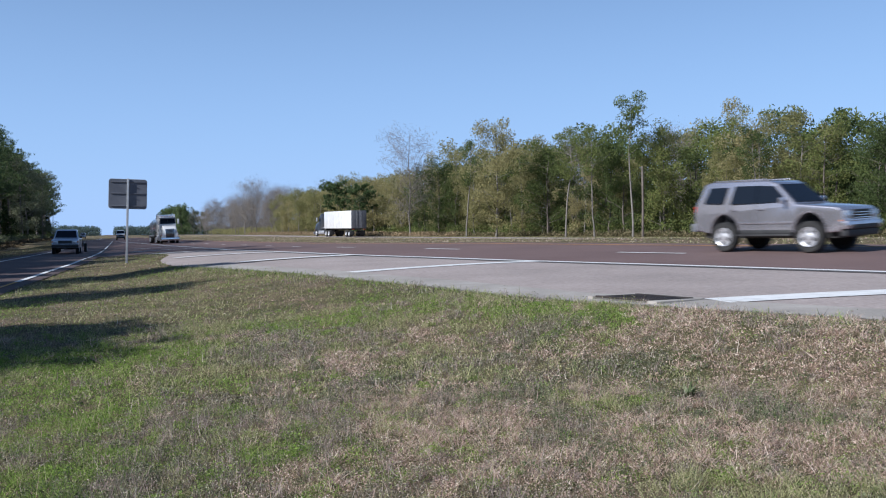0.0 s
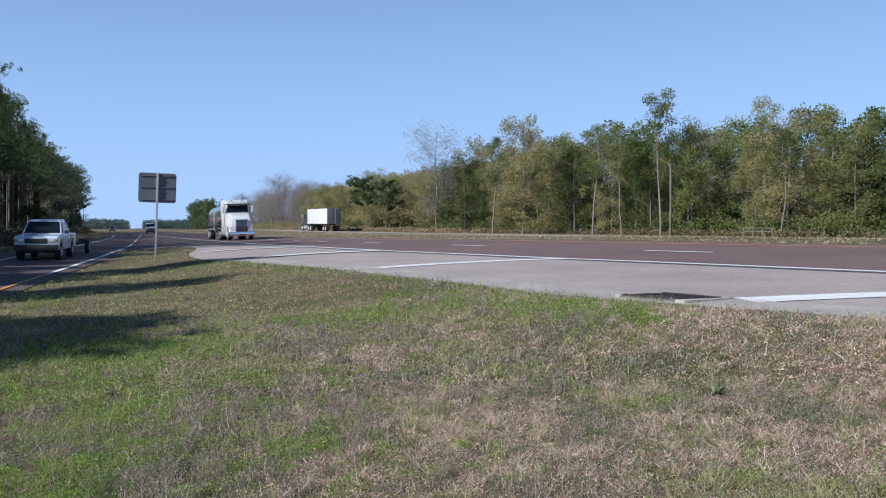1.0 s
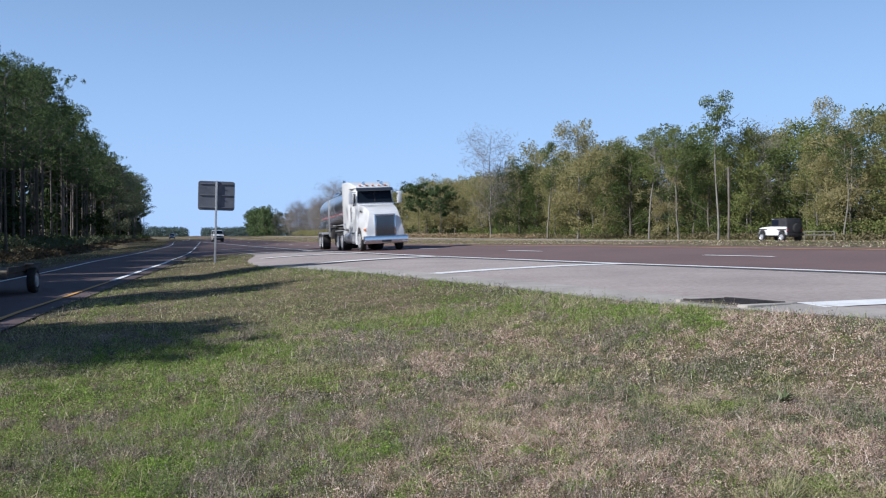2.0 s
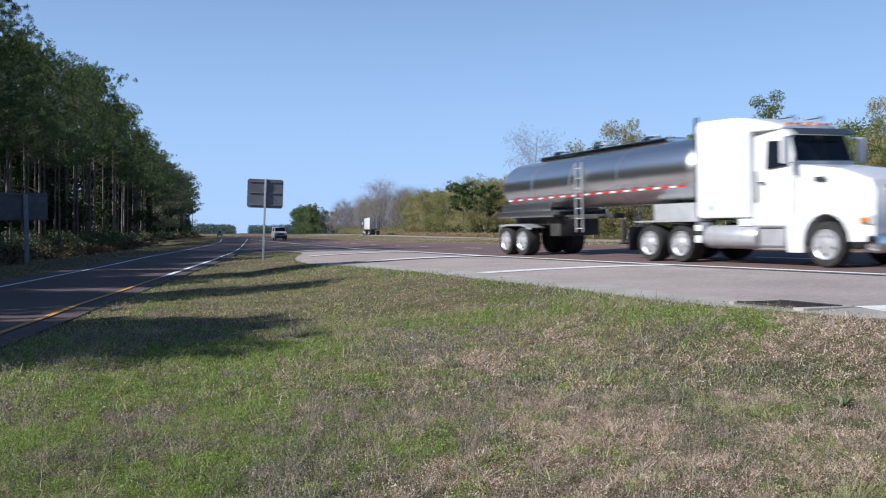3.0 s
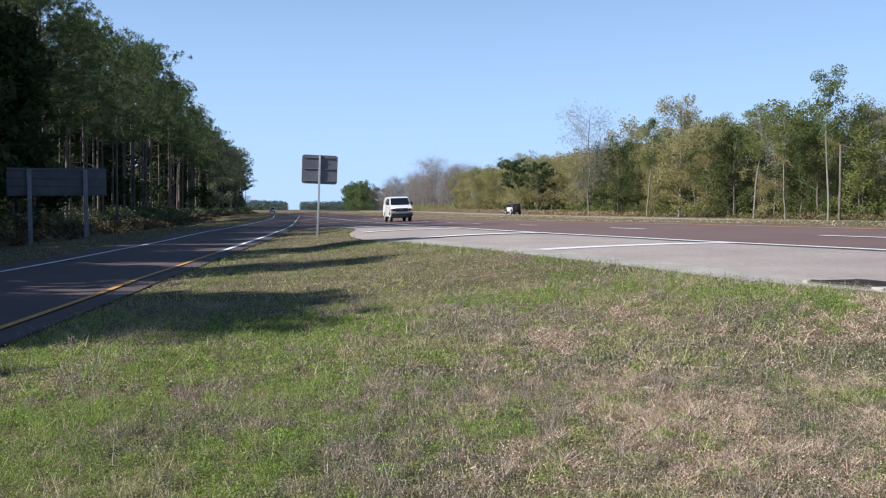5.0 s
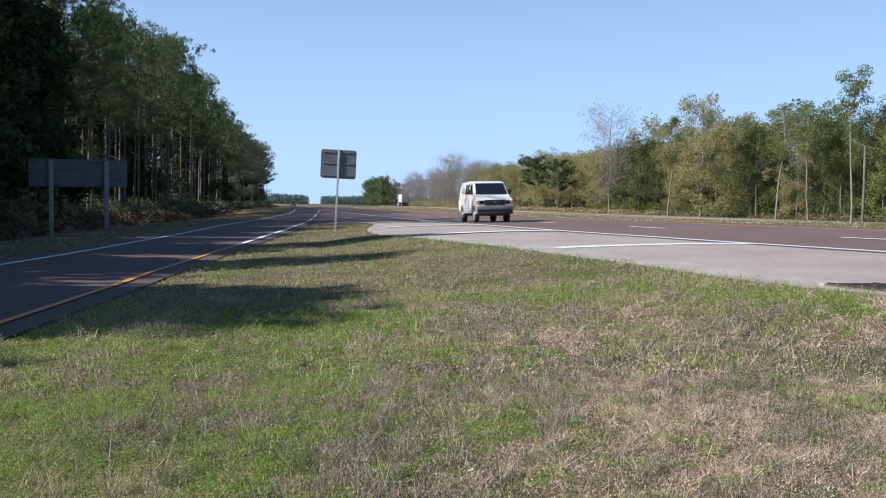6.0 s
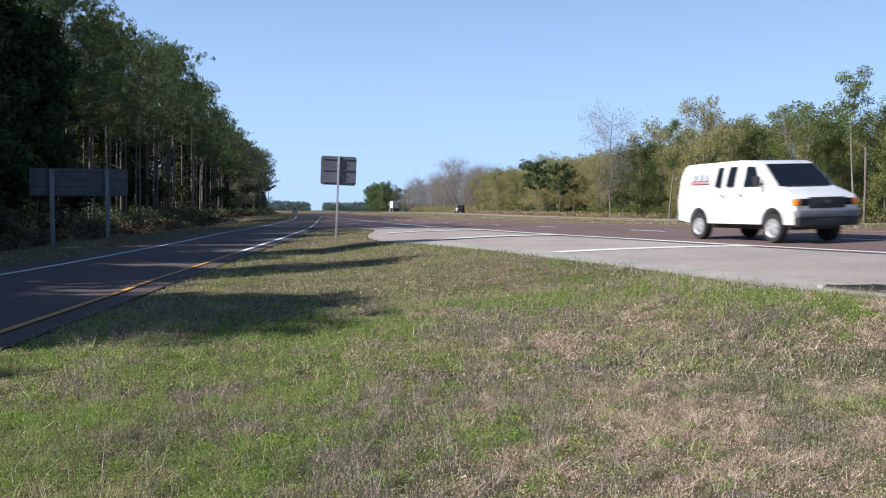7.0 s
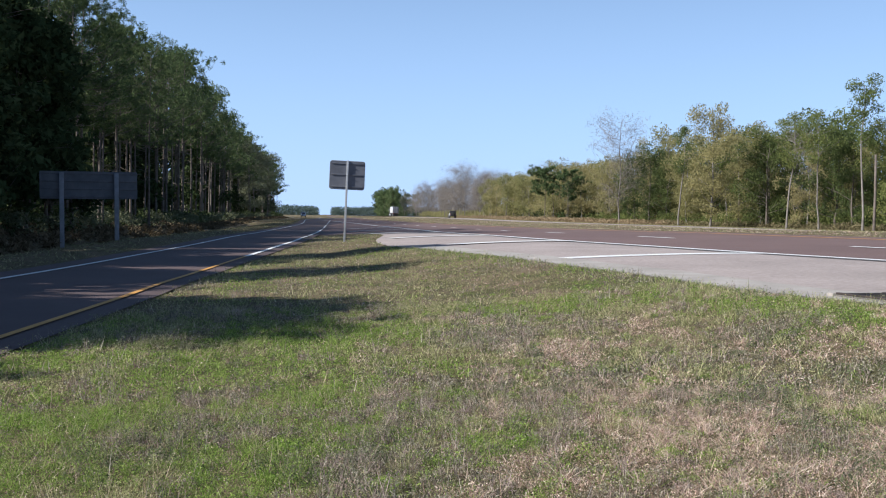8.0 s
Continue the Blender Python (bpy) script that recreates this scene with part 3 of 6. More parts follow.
SLIMS = Grove("slender_tree", "tall slender tree with a bare pale trunk", "slim", 14, (31, 32, 33), "woods across the median")
BARES = Grove("bare_tree", "leafless grey winter tree", "bare", 14, (41, 42, 43), "bare winter trees")
PINES = Grove("pine_tree", "tall dark pine with a bare lower trunk", "pine", 20, (51, 52, 53, 54), "pines beside the ramp")
FAR_PINES = Grove("pine_tree", "tall dark pine farther along the ramp", "far_pine", 20, (55, 56, 57), "pines beside the ramp")
LOW_PINES = Grove("pine_tree", "dark round-crowned pine standing before the woods", "low_pine", 10, (58, 59), "woods across the median")
PALE_TREES = Grove("spring_tree", "tall pale green tree ending the row of pines", "pale", 17, (27,), "pines beside the ramp")
SHADES = Grove("woods_edge_tree", "dark green tree at the woods edge, leaves darkened for shade", "shade_pine", 18, (61, 62, 63), "pines beside the ramp")

DENSE = Grove("woods_edge_tree", "dense dark evergreen in the woods beside the ramp, leaves darkened for shade", "dense", 16, (64, 65), "pines beside the ramp")

rnd = random.Random(5)


def row(line, y0, y1, o, step, fn, jit=1.5):
    s, s1 = s_near(line, *line.p[np.abs(line.p[:, 1] - y0).argmin()]), s_near(line, *line.p[np.abs(line.p[:, 1] - y1).argmin()])
    while s < s1:
        x, y, _, _ = line.at(s, o + rnd.gauss(0, jit))
        fn(x, y)
        s += step * rnd.uniform(0.7, 1.3)


def right_wood(front):
    def fn(x, y):
        az = math.degrees(math.atan2(x, y))
        h = np.interp(az, [-8, -3, 0, 6, 12, 20, 26, 40], [10.0, 12.0, 14, 14.2, 13.6, 12.4, 13.0, 13]) * rnd.uniform(0.7, 1.02)
        u = rnd.random()
        if front:
            g = OLIVES if u < (0.08 if az > 12 else 0.24 if az > 3 else 0.65) else (SLIMS if u > 0.93 else OAKS)
            h *= 0.86
        else:
            g = DEEP_OLIVES if u < (0.08 if az > 12 else 0.24 if az > 3 else 0.65) else (SLIMS if u > 0.9 else (BARES if u > 0.82 else DEEP_OAKS))
        g.put(x, y, h * (0.98 if g in (SLIMS, BARES) else 1.0))
    return fn


row(FAR_ROAD, 34, 165, 16, 3.3, right_wood(True), 1.3)
row(FAR_ROAD, 34, 165, 23, 3.6, right_wood(False), 2)
row(FAR_ROAD, 38, 170, 31, 4.2, right_wood(False), 2.5)
row(FAR_ROAD, 168, 285, 20, 3.2, lambda x, y: DEEP_OLIVES.put(x, y, rnd.uniform(8.5, 11.0)), 2)
row(FAR_ROAD, 165, 285, 30, 3.8, lambda x, y: DEEP_OLIVES.put(x, y, rnd.uniform(10, 12.5)), 3)
row(FAR_ROAD, 278, 500, 20, 6.5, lambda x, y: BARES.put(x, y, rnd.uniform(9, 14.5)), 3)
row(FAR_ROAD, 285, 480, 30, 7.0, lambda x, y: BARES.put(x, y, rnd.uniform(8, 16)), 4)
row(FAR_ROAD, 250, 340, 44, 7.0, lambda x, y: DEEP_OLIVES.put(x, y, rnd.uniform(8, 11)), 3)
row(FAR_ROAD, 500, 640, 15, 5.0, lambda x, y: FAR_GREENS.put(x, y, rnd.uniform(10, 15.5)), 4)
# single trees that stand out from the woods
for x, y, h in ((-20.6, 187, 9.6), (-15.3, 178, 8.6)):
    LOW_PINES.put(x, y, h)
BARES.put(-5.0, 148, 15.2)
for x, y, h in ((-66, 330, 18.0), (-70, 339, 16.5), (-62.5, 322, 16.8)):
    BARES.put(x, y, h)
for x, y, h in ((13.7, 107, 12.2), (16.2, 102.5, 11.6), (19.4, 98.0, 14.6), (3.3, 134, 13.4), (27.0, 83.7, 9.4)):
    SLIMS.put(x, y, h)
OLIVES.i += 1
OLIVES.put(6.6, 119, 13.6)


def left_height(y):
    return rnd.uniform(15.2, 18.2) * np.interp(y, [30, 38, 46, 54, 62, 72, 92, 110, 140, 200, 300], [0.84, 0.9, 1.15, 1.15, 1.0, 0.97, 1.1, 1.26, 1.33, 1.22, 1.0])


def left_wood(x, y):
    (PINES if y < 88 else FAR_PINES).put(x, y, left_height(y))


def inner_wood(x, y):
    if rnd.random() < 0.5:
        DENSE.put(x, y, left_height(y) * 0.76)
    else:
        left_wood(x, y)


# the ones whose shade falls across the grass, one by one
random.seed(41)
for x, y, h in ((-24.2, 1.3, 15.0), (-24.4, 0.5, 14.9), (-25.4, 2.0, 14.8), (-24.7, 0.9, 14.9), (-25.0, 1.3, 15.1), (-25.0, 10.4, 15.2), (-25.5, 19.3, 15.0)):
    DENSE.put(x, y, h)
row(RAMP_LEFT, -12, 28, -16, 2.4, lambda x, y: DENSE.put(x, y, rnd.uniform(11.8, 14.3)), 0.8)
row(RAMP_LEFT, 14, 44, -28, 3.0, lambda x, y: DENSE.put(x, y, rnd.uniform(16.5, 18.5)), 1.2)
row(RAMP_LEFT, 30, 62, -14.2, 2.3, lambda x, y: DENSE.put(x, y, rnd.uniform(11.0, 15.0)), 0.8)
row(RAMP_LEFT, 62, 90, -14, 2.6, left_wood, 1.0)
row(RAMP_LEFT, 42, 62, -16.5, 3.4, lambda x, y: PINES.put(x, y, rnd.uniform(18.5, 22)), 1.0)
row(RAMP_LEFT, 90, 330, -17, 3.2, left_wood, 1.0)
row(RAMP_LEFT, 24, 330, -20.5, 3.4, inner_wood, 1.5)
row(RAMP_LEFT, 20, 130, -29, 4.6, inner_wood, 2)
row(RAMP_LEFT, 20, 80, -38, 5.5, lambda x, y: DENSE.put(x, y, rnd.uniform(12, 16)), 3)
for x, y, h in ((-92.5, 211, 18.5), (-95.5, 220, 19.5), (-97.0, 232, 16.0)):
    PALE_TREES.put(x, y, h)
row(RAMP_LEFT, 200, 330, -18, 7.5, lambda x, y: SHADES.put(x, y, rnd.uniform(4, 9)), 1.5)


def scatter(name, label, category, seed, count, place, radius, size, mat_, flat=0.6, long=1.4, per=40):
    """Low growth that nobody could count: one object of small blades in clumps. place gives (x, y, height of the clump)."""
    rng = np.random.default_rng(seed)
    pts = np.array([place(rng) for _ in range(count // per)])
    z = lie(pts[:, 0], pts[:, 1])
    rad = radius * rng.uniform(0.5, 1.2, len(pts))
    c = np.column_stack([pts[:, :2], z + pts[:, 2] * 0.9])
    v, f = leaf_cloud(rng, c, rad, count, size, flat, long)
    return tagged(new(name, loose_mesh(name, v, mat_)), label, category, kind="stuff")


def along(line, y0, y1, o0, o1, h0, h1):
    s0, s1 = [s_near(line, *line.p[np.abs(line.p[:, 1] - q).argmin()]) for q in (y0, y1)]

    def place(rng):
        x, y, _, _ = line.at(rng.uniform(s0, s1), rng.uniform(o0, o1))
        return float(x), float(y), rng.uniform(h0, h1)
    return place


scatter("undergrowth", "green and tan undergrowth at the foot of the woods", "bushes", 71, 45000, along(FAR_ROAD, 34, 170, 13, 22, 0.2, 1.7), 0.9, 0.17, LEAF_GREEN)
# the inner growth gets its shade from the darker leaf colour
scatter("undergrowth", "undergrowth inside the woods, coloured dark for shade", "bushes", 72, 50000, along(FAR_ROAD, 34, 235, 19, 42, 0.3, 3.0), 1.6, 0.3, LEAF_SHADED)
scatter("brush", "dry tan brush along the woods edge", "bushes", 73, 50000, along(FAR_ROAD, 34, 240, 11, 15, 0.0, 0.5), 0.6, 0.15, LEAF_BRUSH, 0.7, 2.0)
scatter("brush", "rusty dry grass beside the far carriageway", "dry grass", 74, 40000, along(FAR_ROAD, 135, 270, 7, 17, 0.0, 0.5), 0.8, 0.17, LEAF_RUST, 0.5, 2.0)
scatter("undergrowth", "pale growth beneath the bare trees", "bushes", 78, 40000, along(FAR_ROAD, 270, 440, 16, 46, 0.0, 2.5), 1.6, 0.3, LEAF_OLIVE)
scatter("thicket", "grey leafless thicket behind the bare trees", "thicket", 81, 22000, along(FAR_ROAD, 275, 470, 24, 50, 0.0, 5.0), 2.2, 0.13, LEAF_BARE, 0.9, 10.0)
# here too the shade under the trees is put into the leaf colour
scatter("undergrowth", "undergrowth beneath the pines, coloured dark for shade", "bushes", 75, 80000, along(RAMP_LEFT, 15, 320, -30, -12.5, 0.0, 1.5), 0.9, 0.2, LEAF_SHADED)
scatter("undergrowth", "lighter green shrubs at the foot of the pines", "bushes", 82, 26000, along(RAMP_LEFT, 30, 260, -15, -12, 0.1, 1.3), 0.7, 0.18, LEAF_PALE)
scatter("brush", "dry brush and straw along the ramp's verge", "bushes", 76, 30000, along(RAMP_LEFT, 20, 280, -14, -9, 0.0, 0.35), 0.5, 0.2, LEAF_STRAW, 0.6, 2.0)


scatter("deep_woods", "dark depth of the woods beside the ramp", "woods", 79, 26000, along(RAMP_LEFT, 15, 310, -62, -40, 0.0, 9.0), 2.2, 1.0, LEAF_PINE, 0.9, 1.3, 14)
scatter("deep_woods", "dark depth of the woods across the median", "woods", 80, 24000, along(FAR_ROAD, 34, 240, 38, 56, 0.0, 10.0), 2.2, 1.0, LEAF_GREEN, 0.9, 1.3, 14)


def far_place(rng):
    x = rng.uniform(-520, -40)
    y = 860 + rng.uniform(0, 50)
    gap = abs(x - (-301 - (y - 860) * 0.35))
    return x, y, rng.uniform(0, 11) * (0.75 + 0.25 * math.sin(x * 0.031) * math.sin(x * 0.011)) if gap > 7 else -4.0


# the haze over these woods lies only in their leaf colour
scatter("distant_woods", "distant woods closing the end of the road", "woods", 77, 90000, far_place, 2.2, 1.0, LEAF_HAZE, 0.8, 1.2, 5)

# ---- grass ----


def value_noise(x, y, scale, seed):
    """Smooth random hills between 0 and 1."""
    rng = np.random.default_rng(seed)
    t = rng.random((257, 257))
    c, q = math.cos(0.7 + seed * 1.3), math.sin(0.7 + seed * 1.3)
    u, v = np.mod((x * c - y * q) / scale, 256), np.mod((x * q + y * c) / scale, 256)
    i, j = u.astype(int), v.astype(int)
    a, b = smooth01(u - i), smooth01(v - j)
    return (t[i, j] * (1 - a) + t[i + 1, j] * a) * (1 - b) + (t[i, j + 1] * (1 - a) + t[i + 1, j + 1] * a) * b


TURF_X, TURF_Y = np.arange(-36, 24, 0.2), np.arange(-4, 64, 0.2)
TURF = np.stack(lie(*np.meshgrid(TURF_X, TURF_Y), True)[:5], -1)


def rest(x, y):
    """Height and offsets of the land near the camera, read from a fine grid: z, o, r, l, e."""
    u, v = np.clip((x - TURF_X[0]) / 0.2, 0, len(TURF_X) - 1.001), np.clip((y - TURF_Y[0]) / 0.2, 0, len(TURF_Y) - 1.001)
    i, j = u.astype(int), v.astype(int)
    a, b = (u - i)[:, None], (v - j)[:, None]
    g = (TURF[j, i] * (1 - a) + TURF[j, i + 1] * a) * (1 - b) + (TURF[j + 1, i] * (1 - a) + TURF[j + 1, i + 1] * a) * b
    return g.T


def height_at(x, y):
    if x.min() > TURF_X[0] and x.max() < TURF_X[-1] and y.min() > TURF_Y[0] and y.max() < TURF_Y[-1]:
        return rest(x, y)[0]
    return lie(x, y)


def blades(name, label, mat_, x, y, seed, height, width, lean):
    """Bent grass blades on the land, each a slim wedge."""
    rng = np.random.default_rng(seed)
    n = len(x)
    z = height_at(x, y) - 0.01
    a = rng.uniform(0, 2 * np.pi, n)
    h = height * (0.45 + 0.9 * rng.random(n) ** 1.5)
    w = width * (0.6 + 0.7 * rng.random(n))
    ln = lean * h * (0.3 + 1.1 * rng.random(n))
    b = rng.uniform(0, 2 * np.pi, n)
    px, py = np.cos(b) * w * 0.5, np.sin(b) * w * 0.5
    dx, dy = np.cos(a) * ln, np.sin(a) * ln
    p0 = np.column_stack([x + px, y + py, z])
    p1 = np.column_stack([x - px, y - py, z])
    p2 = np.column_stack([x + dx, y + dy, z + h * (1.15 - 0.6 * rng.random(n))])
    return thin_mesh(name, label, mat_, p0, p1, p2)


def leaf_bits(name, label, mat_, x, y, seed, height, size):
    """Small leaves of low weeds, each turned its own way, up to the given height over the land."""
    rng = np.random.default_rng(seed)
    n = len(x)
    c = np.column_stack([x, y, height_at(x, y) + height * rng.random(n) ** 0.8])
    u, v = rng.normal(size=(n, 3)), rng.normal(size=(n, 3))
    u /= np.linalg.norm(u, axis=1)[:, None]
    v = np.cross(u, v)
    v /= np.linalg.norm(v, axis=1)[:, None]
    k = (size * (0.5 + rng.random(n)))[:, None]
    return thin_mesh(name, label, mat_, c - u * k * 0.75, c + u * k * 0.75, c + v * k * 0.55)


def thin_mesh(name, label, mat_, p0, p1, p2):
    return tagged(new(name, loose_mesh(name, np.stack([p0, p1, p2], 1).reshape(-1, 3), mat_)), label, "grass", kind="stuff")


def turf_points(count, d0, d1, az0, az1, seed):
    """Places on the gore's turf, spread evenly over a fan of ground."""
    rng = np.random.default_rng(seed)
    d = np.sqrt(rng.uniform(d0**2, d1**2, count))
    a = np.radians(rng.uniform(az0, az1, count))
    x, y = d * np.sin(a), d * np.cos(a)
    z, o, r, l, e = rest(x, y)
    ok = (e > 0.02 + 0.12 * rng.random(count)) & (r > 0.36 + 0.3 * rng.random(count)) & (o < 0)
    return x[ok], y[ok], e[ok], r[ok]


def hash01(i, j, k):
    return np.mod(np.sin(i * 12.9898 + j * 78.233 + k * 37.719) * 43758.5453, 1.0)


def nearest_plant(x, y, cell):
    """The plant that a blade belongs to: its root and its cell, out of one root in every cell of a slanted grid."""
    tx, ty = x * 0.81 - y * 0.59, x * 0.59 + y * 0.81
    ix, iy = np.floor(tx / cell), np.floor(ty / cell)
    best = np.full(len(x), 1e9)
    bx, by, bi, bj = (np.zeros(len(x)) for _ in range(4))
    for di in (-1, 0, 1):
        for dj in (-1, 0, 1):
            i, j = ix + di, iy + dj
            cx, cy = (i + hash01(i, j, 1)) * cell, (j + hash01(i, j, 2)) * cell
            d = (cx - tx) ** 2 + (cy - ty) ** 2
            m = d < best
            best[m], bx[m], by[m], bi[m], bj[m] = d[m], cx[m], cy[m], i[m], j[m]
    return bx * 0.81 + by * 0.59, by * 0.81 - bx * 0.59, bi, bj, np.sqrt(best)


def spots(x, y, places):
    """Soft round patches: (x, y, radius), longer along the view than across it."""
    f = np.zeros(len(x))
    for cx, cy, r in places:
        f = np.maximum(f, np.exp(-((x - cx) / r) ** 2 - ((y - cy) / (r * 1.5)) ** 2))
    return f


GREEN_SPOTS = [(-2.06, 6.15, 0.4), (-2.25, 5.2, 0.4), (-1.04, 6.1, 0.35), (-1.5, 14.0, 0.6), (-0.36, 14.1, 0.6), (0.95, 12.4, 0.6), (1.9, 11.4, 0.4), (-4.0, 10.9, 0.8), (-4.0, 8.6, 0.9), (-4.3, 6.1, 0.45), (-2.9, 7.4, 0.5), (-6.0, 8.6, 0.6)]
PINK_SPOTS = [(0.32, 6.75, 0.5), (0.46, 5.4, 0.45), (-1.09, 10.1, 0.5), (-2.7, 17.4, 1.0), (0.18, 7.6, 0.45), (3.2, 7.4, 0.9), (1.8, 5.9, 0.6), (2.6, 9.4, 0.6), (-0.2, 11.2, 0.5)]
WEED_SPOTS = [(-0.53, 8.7, 0.5), (0.5, 7.85, 0.3), (0.75, 6.1, 0.35), (-1.87, 10.9, 0.5), (-1.88, 5.55, 0.3), (1.5, 8.6, 0.5), (2.3, 6.6, 0.4), (-3.2, 5.6, 0.35), (1.2, 10.6, 0.5)]
fans = [(520000, 3.2, 8.0, 0.006), (460000, 8.0, 15.0, 0.0105), (240000, 15.0, 30.0, 0.0155), (60000, 30.0, 55.0, 0.03)]
for q, (count, d0, d1, ww) in enumerate(fans):
    x, y, e, r = turf_points(count, d0, d1, -44, 34, 200 + q)
    rng = np.random.default_rng(300 + q)
    cell = (0.15, 0.18, 0.26, 0.4)[q]
    px, py, pi_, pj, dist = nearest_plant(x, y, cell)
    pe = rest(px, py)[4]
    # each plant's kind: broad patches, known spots and its own chance
    n1, n2, n3 = value_noise(px, py, 0.5, 1), value_noise(px, py, 1.2, 2), value_noise(px, py, 3.4, 3)
    left, front = smooth01((0.6 - px) / 4.0), smooth01((14 - py) / 5)
    green = 0.30 * n1 + 0.45 * n2 + 0.30 * n3 + 0.20 * left + 0.55 * spots(px, py, GREEN_SPOTS) + 0.12 * np.exp(-(((pe - 1.2) / 0.8) ** 2)) - 0.12 + 0.34 * hash01(pi_, pj, 3)
    weed = 0.5 * value_noise(px + 40, py, 0.4, 4) + 0.5 * value_noise(px, py + 70, 1.1, 5) + 0.40 * spots(px, py, WEED_SPOTS) + 0.06 + 0.34 * hash01(pi_, pj, 4)
    olive = 0.4 * value_noise(px, py + 30, 0.5, 6) + 0.4 * value_noise(px, py + 30, 1.6, 9) + 0.20 + 0.10 * left + 0.34 * hash01(pi_, pj, 5)
    dry = 0.4 * value_noise(px + 9, py, 0.45, 14) + 0.45 * value_noise(px, py + 9, 1.3, 16) + 0.45 * spots(px, py, PINK_SPOTS) - 0.2 * left + 0.06 + 0.17 * (1 - left) * front + 0.34 * hash01(pi_, pj, 6)
    kind = np.argmax(np.stack([green, weed, olive, dry]), 0)
    stray = rng.random(len(x))
    kind = np.where(stray < 0.10, 2, np.where(stray < 0.17, 3, np.where(stray < 0.22, 0, kind)))
    size = (0.42 + 1.35 * hash01(pi_, pj, 7) ** 1.6 + 0.5 * value_noise(px, py, 0.6, 7)) * np.where(hash01(pi_, pj, 8) < 0.24, 0.3, 1.0)
    dome = np.clip(1.15 - (dist / (cell * 0.62)) ** 2, 0.06, 1.0)
    tall = size * dome
    leafy_share = rng.random(len(x))
    for k, nm, lab, mt, high, lean, share in ((0, "green_grass", "short fresh green grass and clover in patches", GRASS_GREEN, 0.066, 0.9, 0.68), (2, "olive_grass", "half-dry olive turf in tussocks", GRASS_OLIVE, 0.085, 0.9, 0.55),
                                              (3, "dry_grass", "dry pinkish tan winter grass lying flat", GRASS_DRY, 0.05, 1.5, 0.42), (1, "weed_stalks", "grey green weeds with thin brown stalks", GRASS_WEED, 0.105, 0.5, 0.78)):
        m = (kind == k) & (leafy_share < share)
        leaf_bits(nm, lab, mt, x[m], y[m], 400 + q, high * tall[m], ww * 1.2)
        m = (kind == k) & (leafy_share >= share)
        blades(nm, lab, GRASS_STALK if k == 1 else mt, x[m], y[m], 440 + q, high * 0.95 * tall[m] + 0.008, ww * 0.75, lean)
    # stray straws that stand above the rest
    m = rng.random(len(x)) < 0.006
    blades("straws", "single pale straws above the turf", GRASS_DRY, x[m], y[m], 470 + q, 0.15 * (0.5 + 0.8 * rng.random(m.sum())), ww * 0.55, 0.35)


def weed_plants(name, label, leaf, stalk, seed, n, d0, d1, az0, az1, radius, height, size, per, places=()):
    """Low bushy weeds standing out of the turf, each a dome of small leaves on stalks that spread from one root."""
    rng = np.random.default_rng(seed)
    d, a = np.sqrt(rng.uniform(d0**2, d1**2, n)), np.radians(rng.uniform(az0, az1, n))
    cx, cy = d * np.sin(a), d * np.cos(a)
    if places:
        i = rng.integers(0, len(places), n // 2)
        p = np.array(places)[i]
        cx[:n // 2], cy[:n // 2] = p[:, 0] + rng.normal(0, 1.0, n // 2) * p[:, 2], p[:, 1] + rng.normal(0, 1.4, n // 2) * p[:, 2]
    r = radius * (0.45 + 0.9 * rng.random(n) ** 1.3)
    k = np.repeat(np.arange(n), per)
    m = n * per
    turn, out = rng.uniform(0, 6.283, m), np.sqrt(rng.random(m))
    x, y = cx[k] + np.cos(turn) * out * r[k], cy[k] + np.sin(turn) * out * r[k]
    z, o, q, l, e = rest(x, y)
    ok = (e > 0.08) & (q > 0.6) & (o < 0)
    rise = height * (0.5 + 0.7 * r / radius)
    top = rise[k] * np.clip(1.05 - out**2, 0.12, 1) * (0.7 + 0.5 * rng.random(m))
    leafy_one = ok & (rng.random(m) < 0.84)
    leaf_bits(name, label, leaf, x[leafy_one], y[leafy_one], seed + 1, top[leafy_one], size)
    bare_one = ok & ~leafy_one
    blades(name, label, stalk, x[bare_one], y[bare_one], seed + 2, top[bare_one] * 1.05, size * 0.45, 0.35)


for near, far, scale, share in ((3.4, 8.0, 1.0, 1.0), (8.0, 16.0, 1.55, 0.8)):
    bit = 0.0075 * scale
    weed_plants("weed_plants", "dark green bushy weeds in the turf", WEED_DARK, GRASS_STALK, 801, int(330 * share), near, far, -30, 33, 0.11, 0.09, bit, int(210 / scale), WEED_SPOTS)
    weed_plants("weed_plants", "mauve brown weeds gone to seed", GRASS_STALK, GRASS_STALK, 821, int(260 * share), near, far, -42, 30, 0.12, 0.09, bit * 0.9, int(220 / scale))
    weed_plants("clover_plants", "bright green clover cushions in the turf", GRASS_GREEN, GRASS_GREEN, 841, int(340 * share), near, far, -42, 26, 0.14, 0.07, bit, int(260 / scale), GREEN_SPOTS)


def verge_points(line, y0, y1, o0, o1, count, seed):
    rng = np.random.default_rng(seed)
    s0, s1 = [s_near(line, *line.p[np.abs(line.p[:, 1] - q).argmin()]) for q in (y0, y1)]
    pts = [line.at(s0 + (s1 - s0) * a**1.5, o) for a, o in zip(rng.random(count), rng.uniform(o0, o1, count))]
    p = np.array([(q[0], q[1]) for q in pts])
    f = FAR_ROAD.off(p[:, 0], p[:, 1])
    p = p[np.abs(f) > 4.4]
    return p[:, 0], p[:, 1]


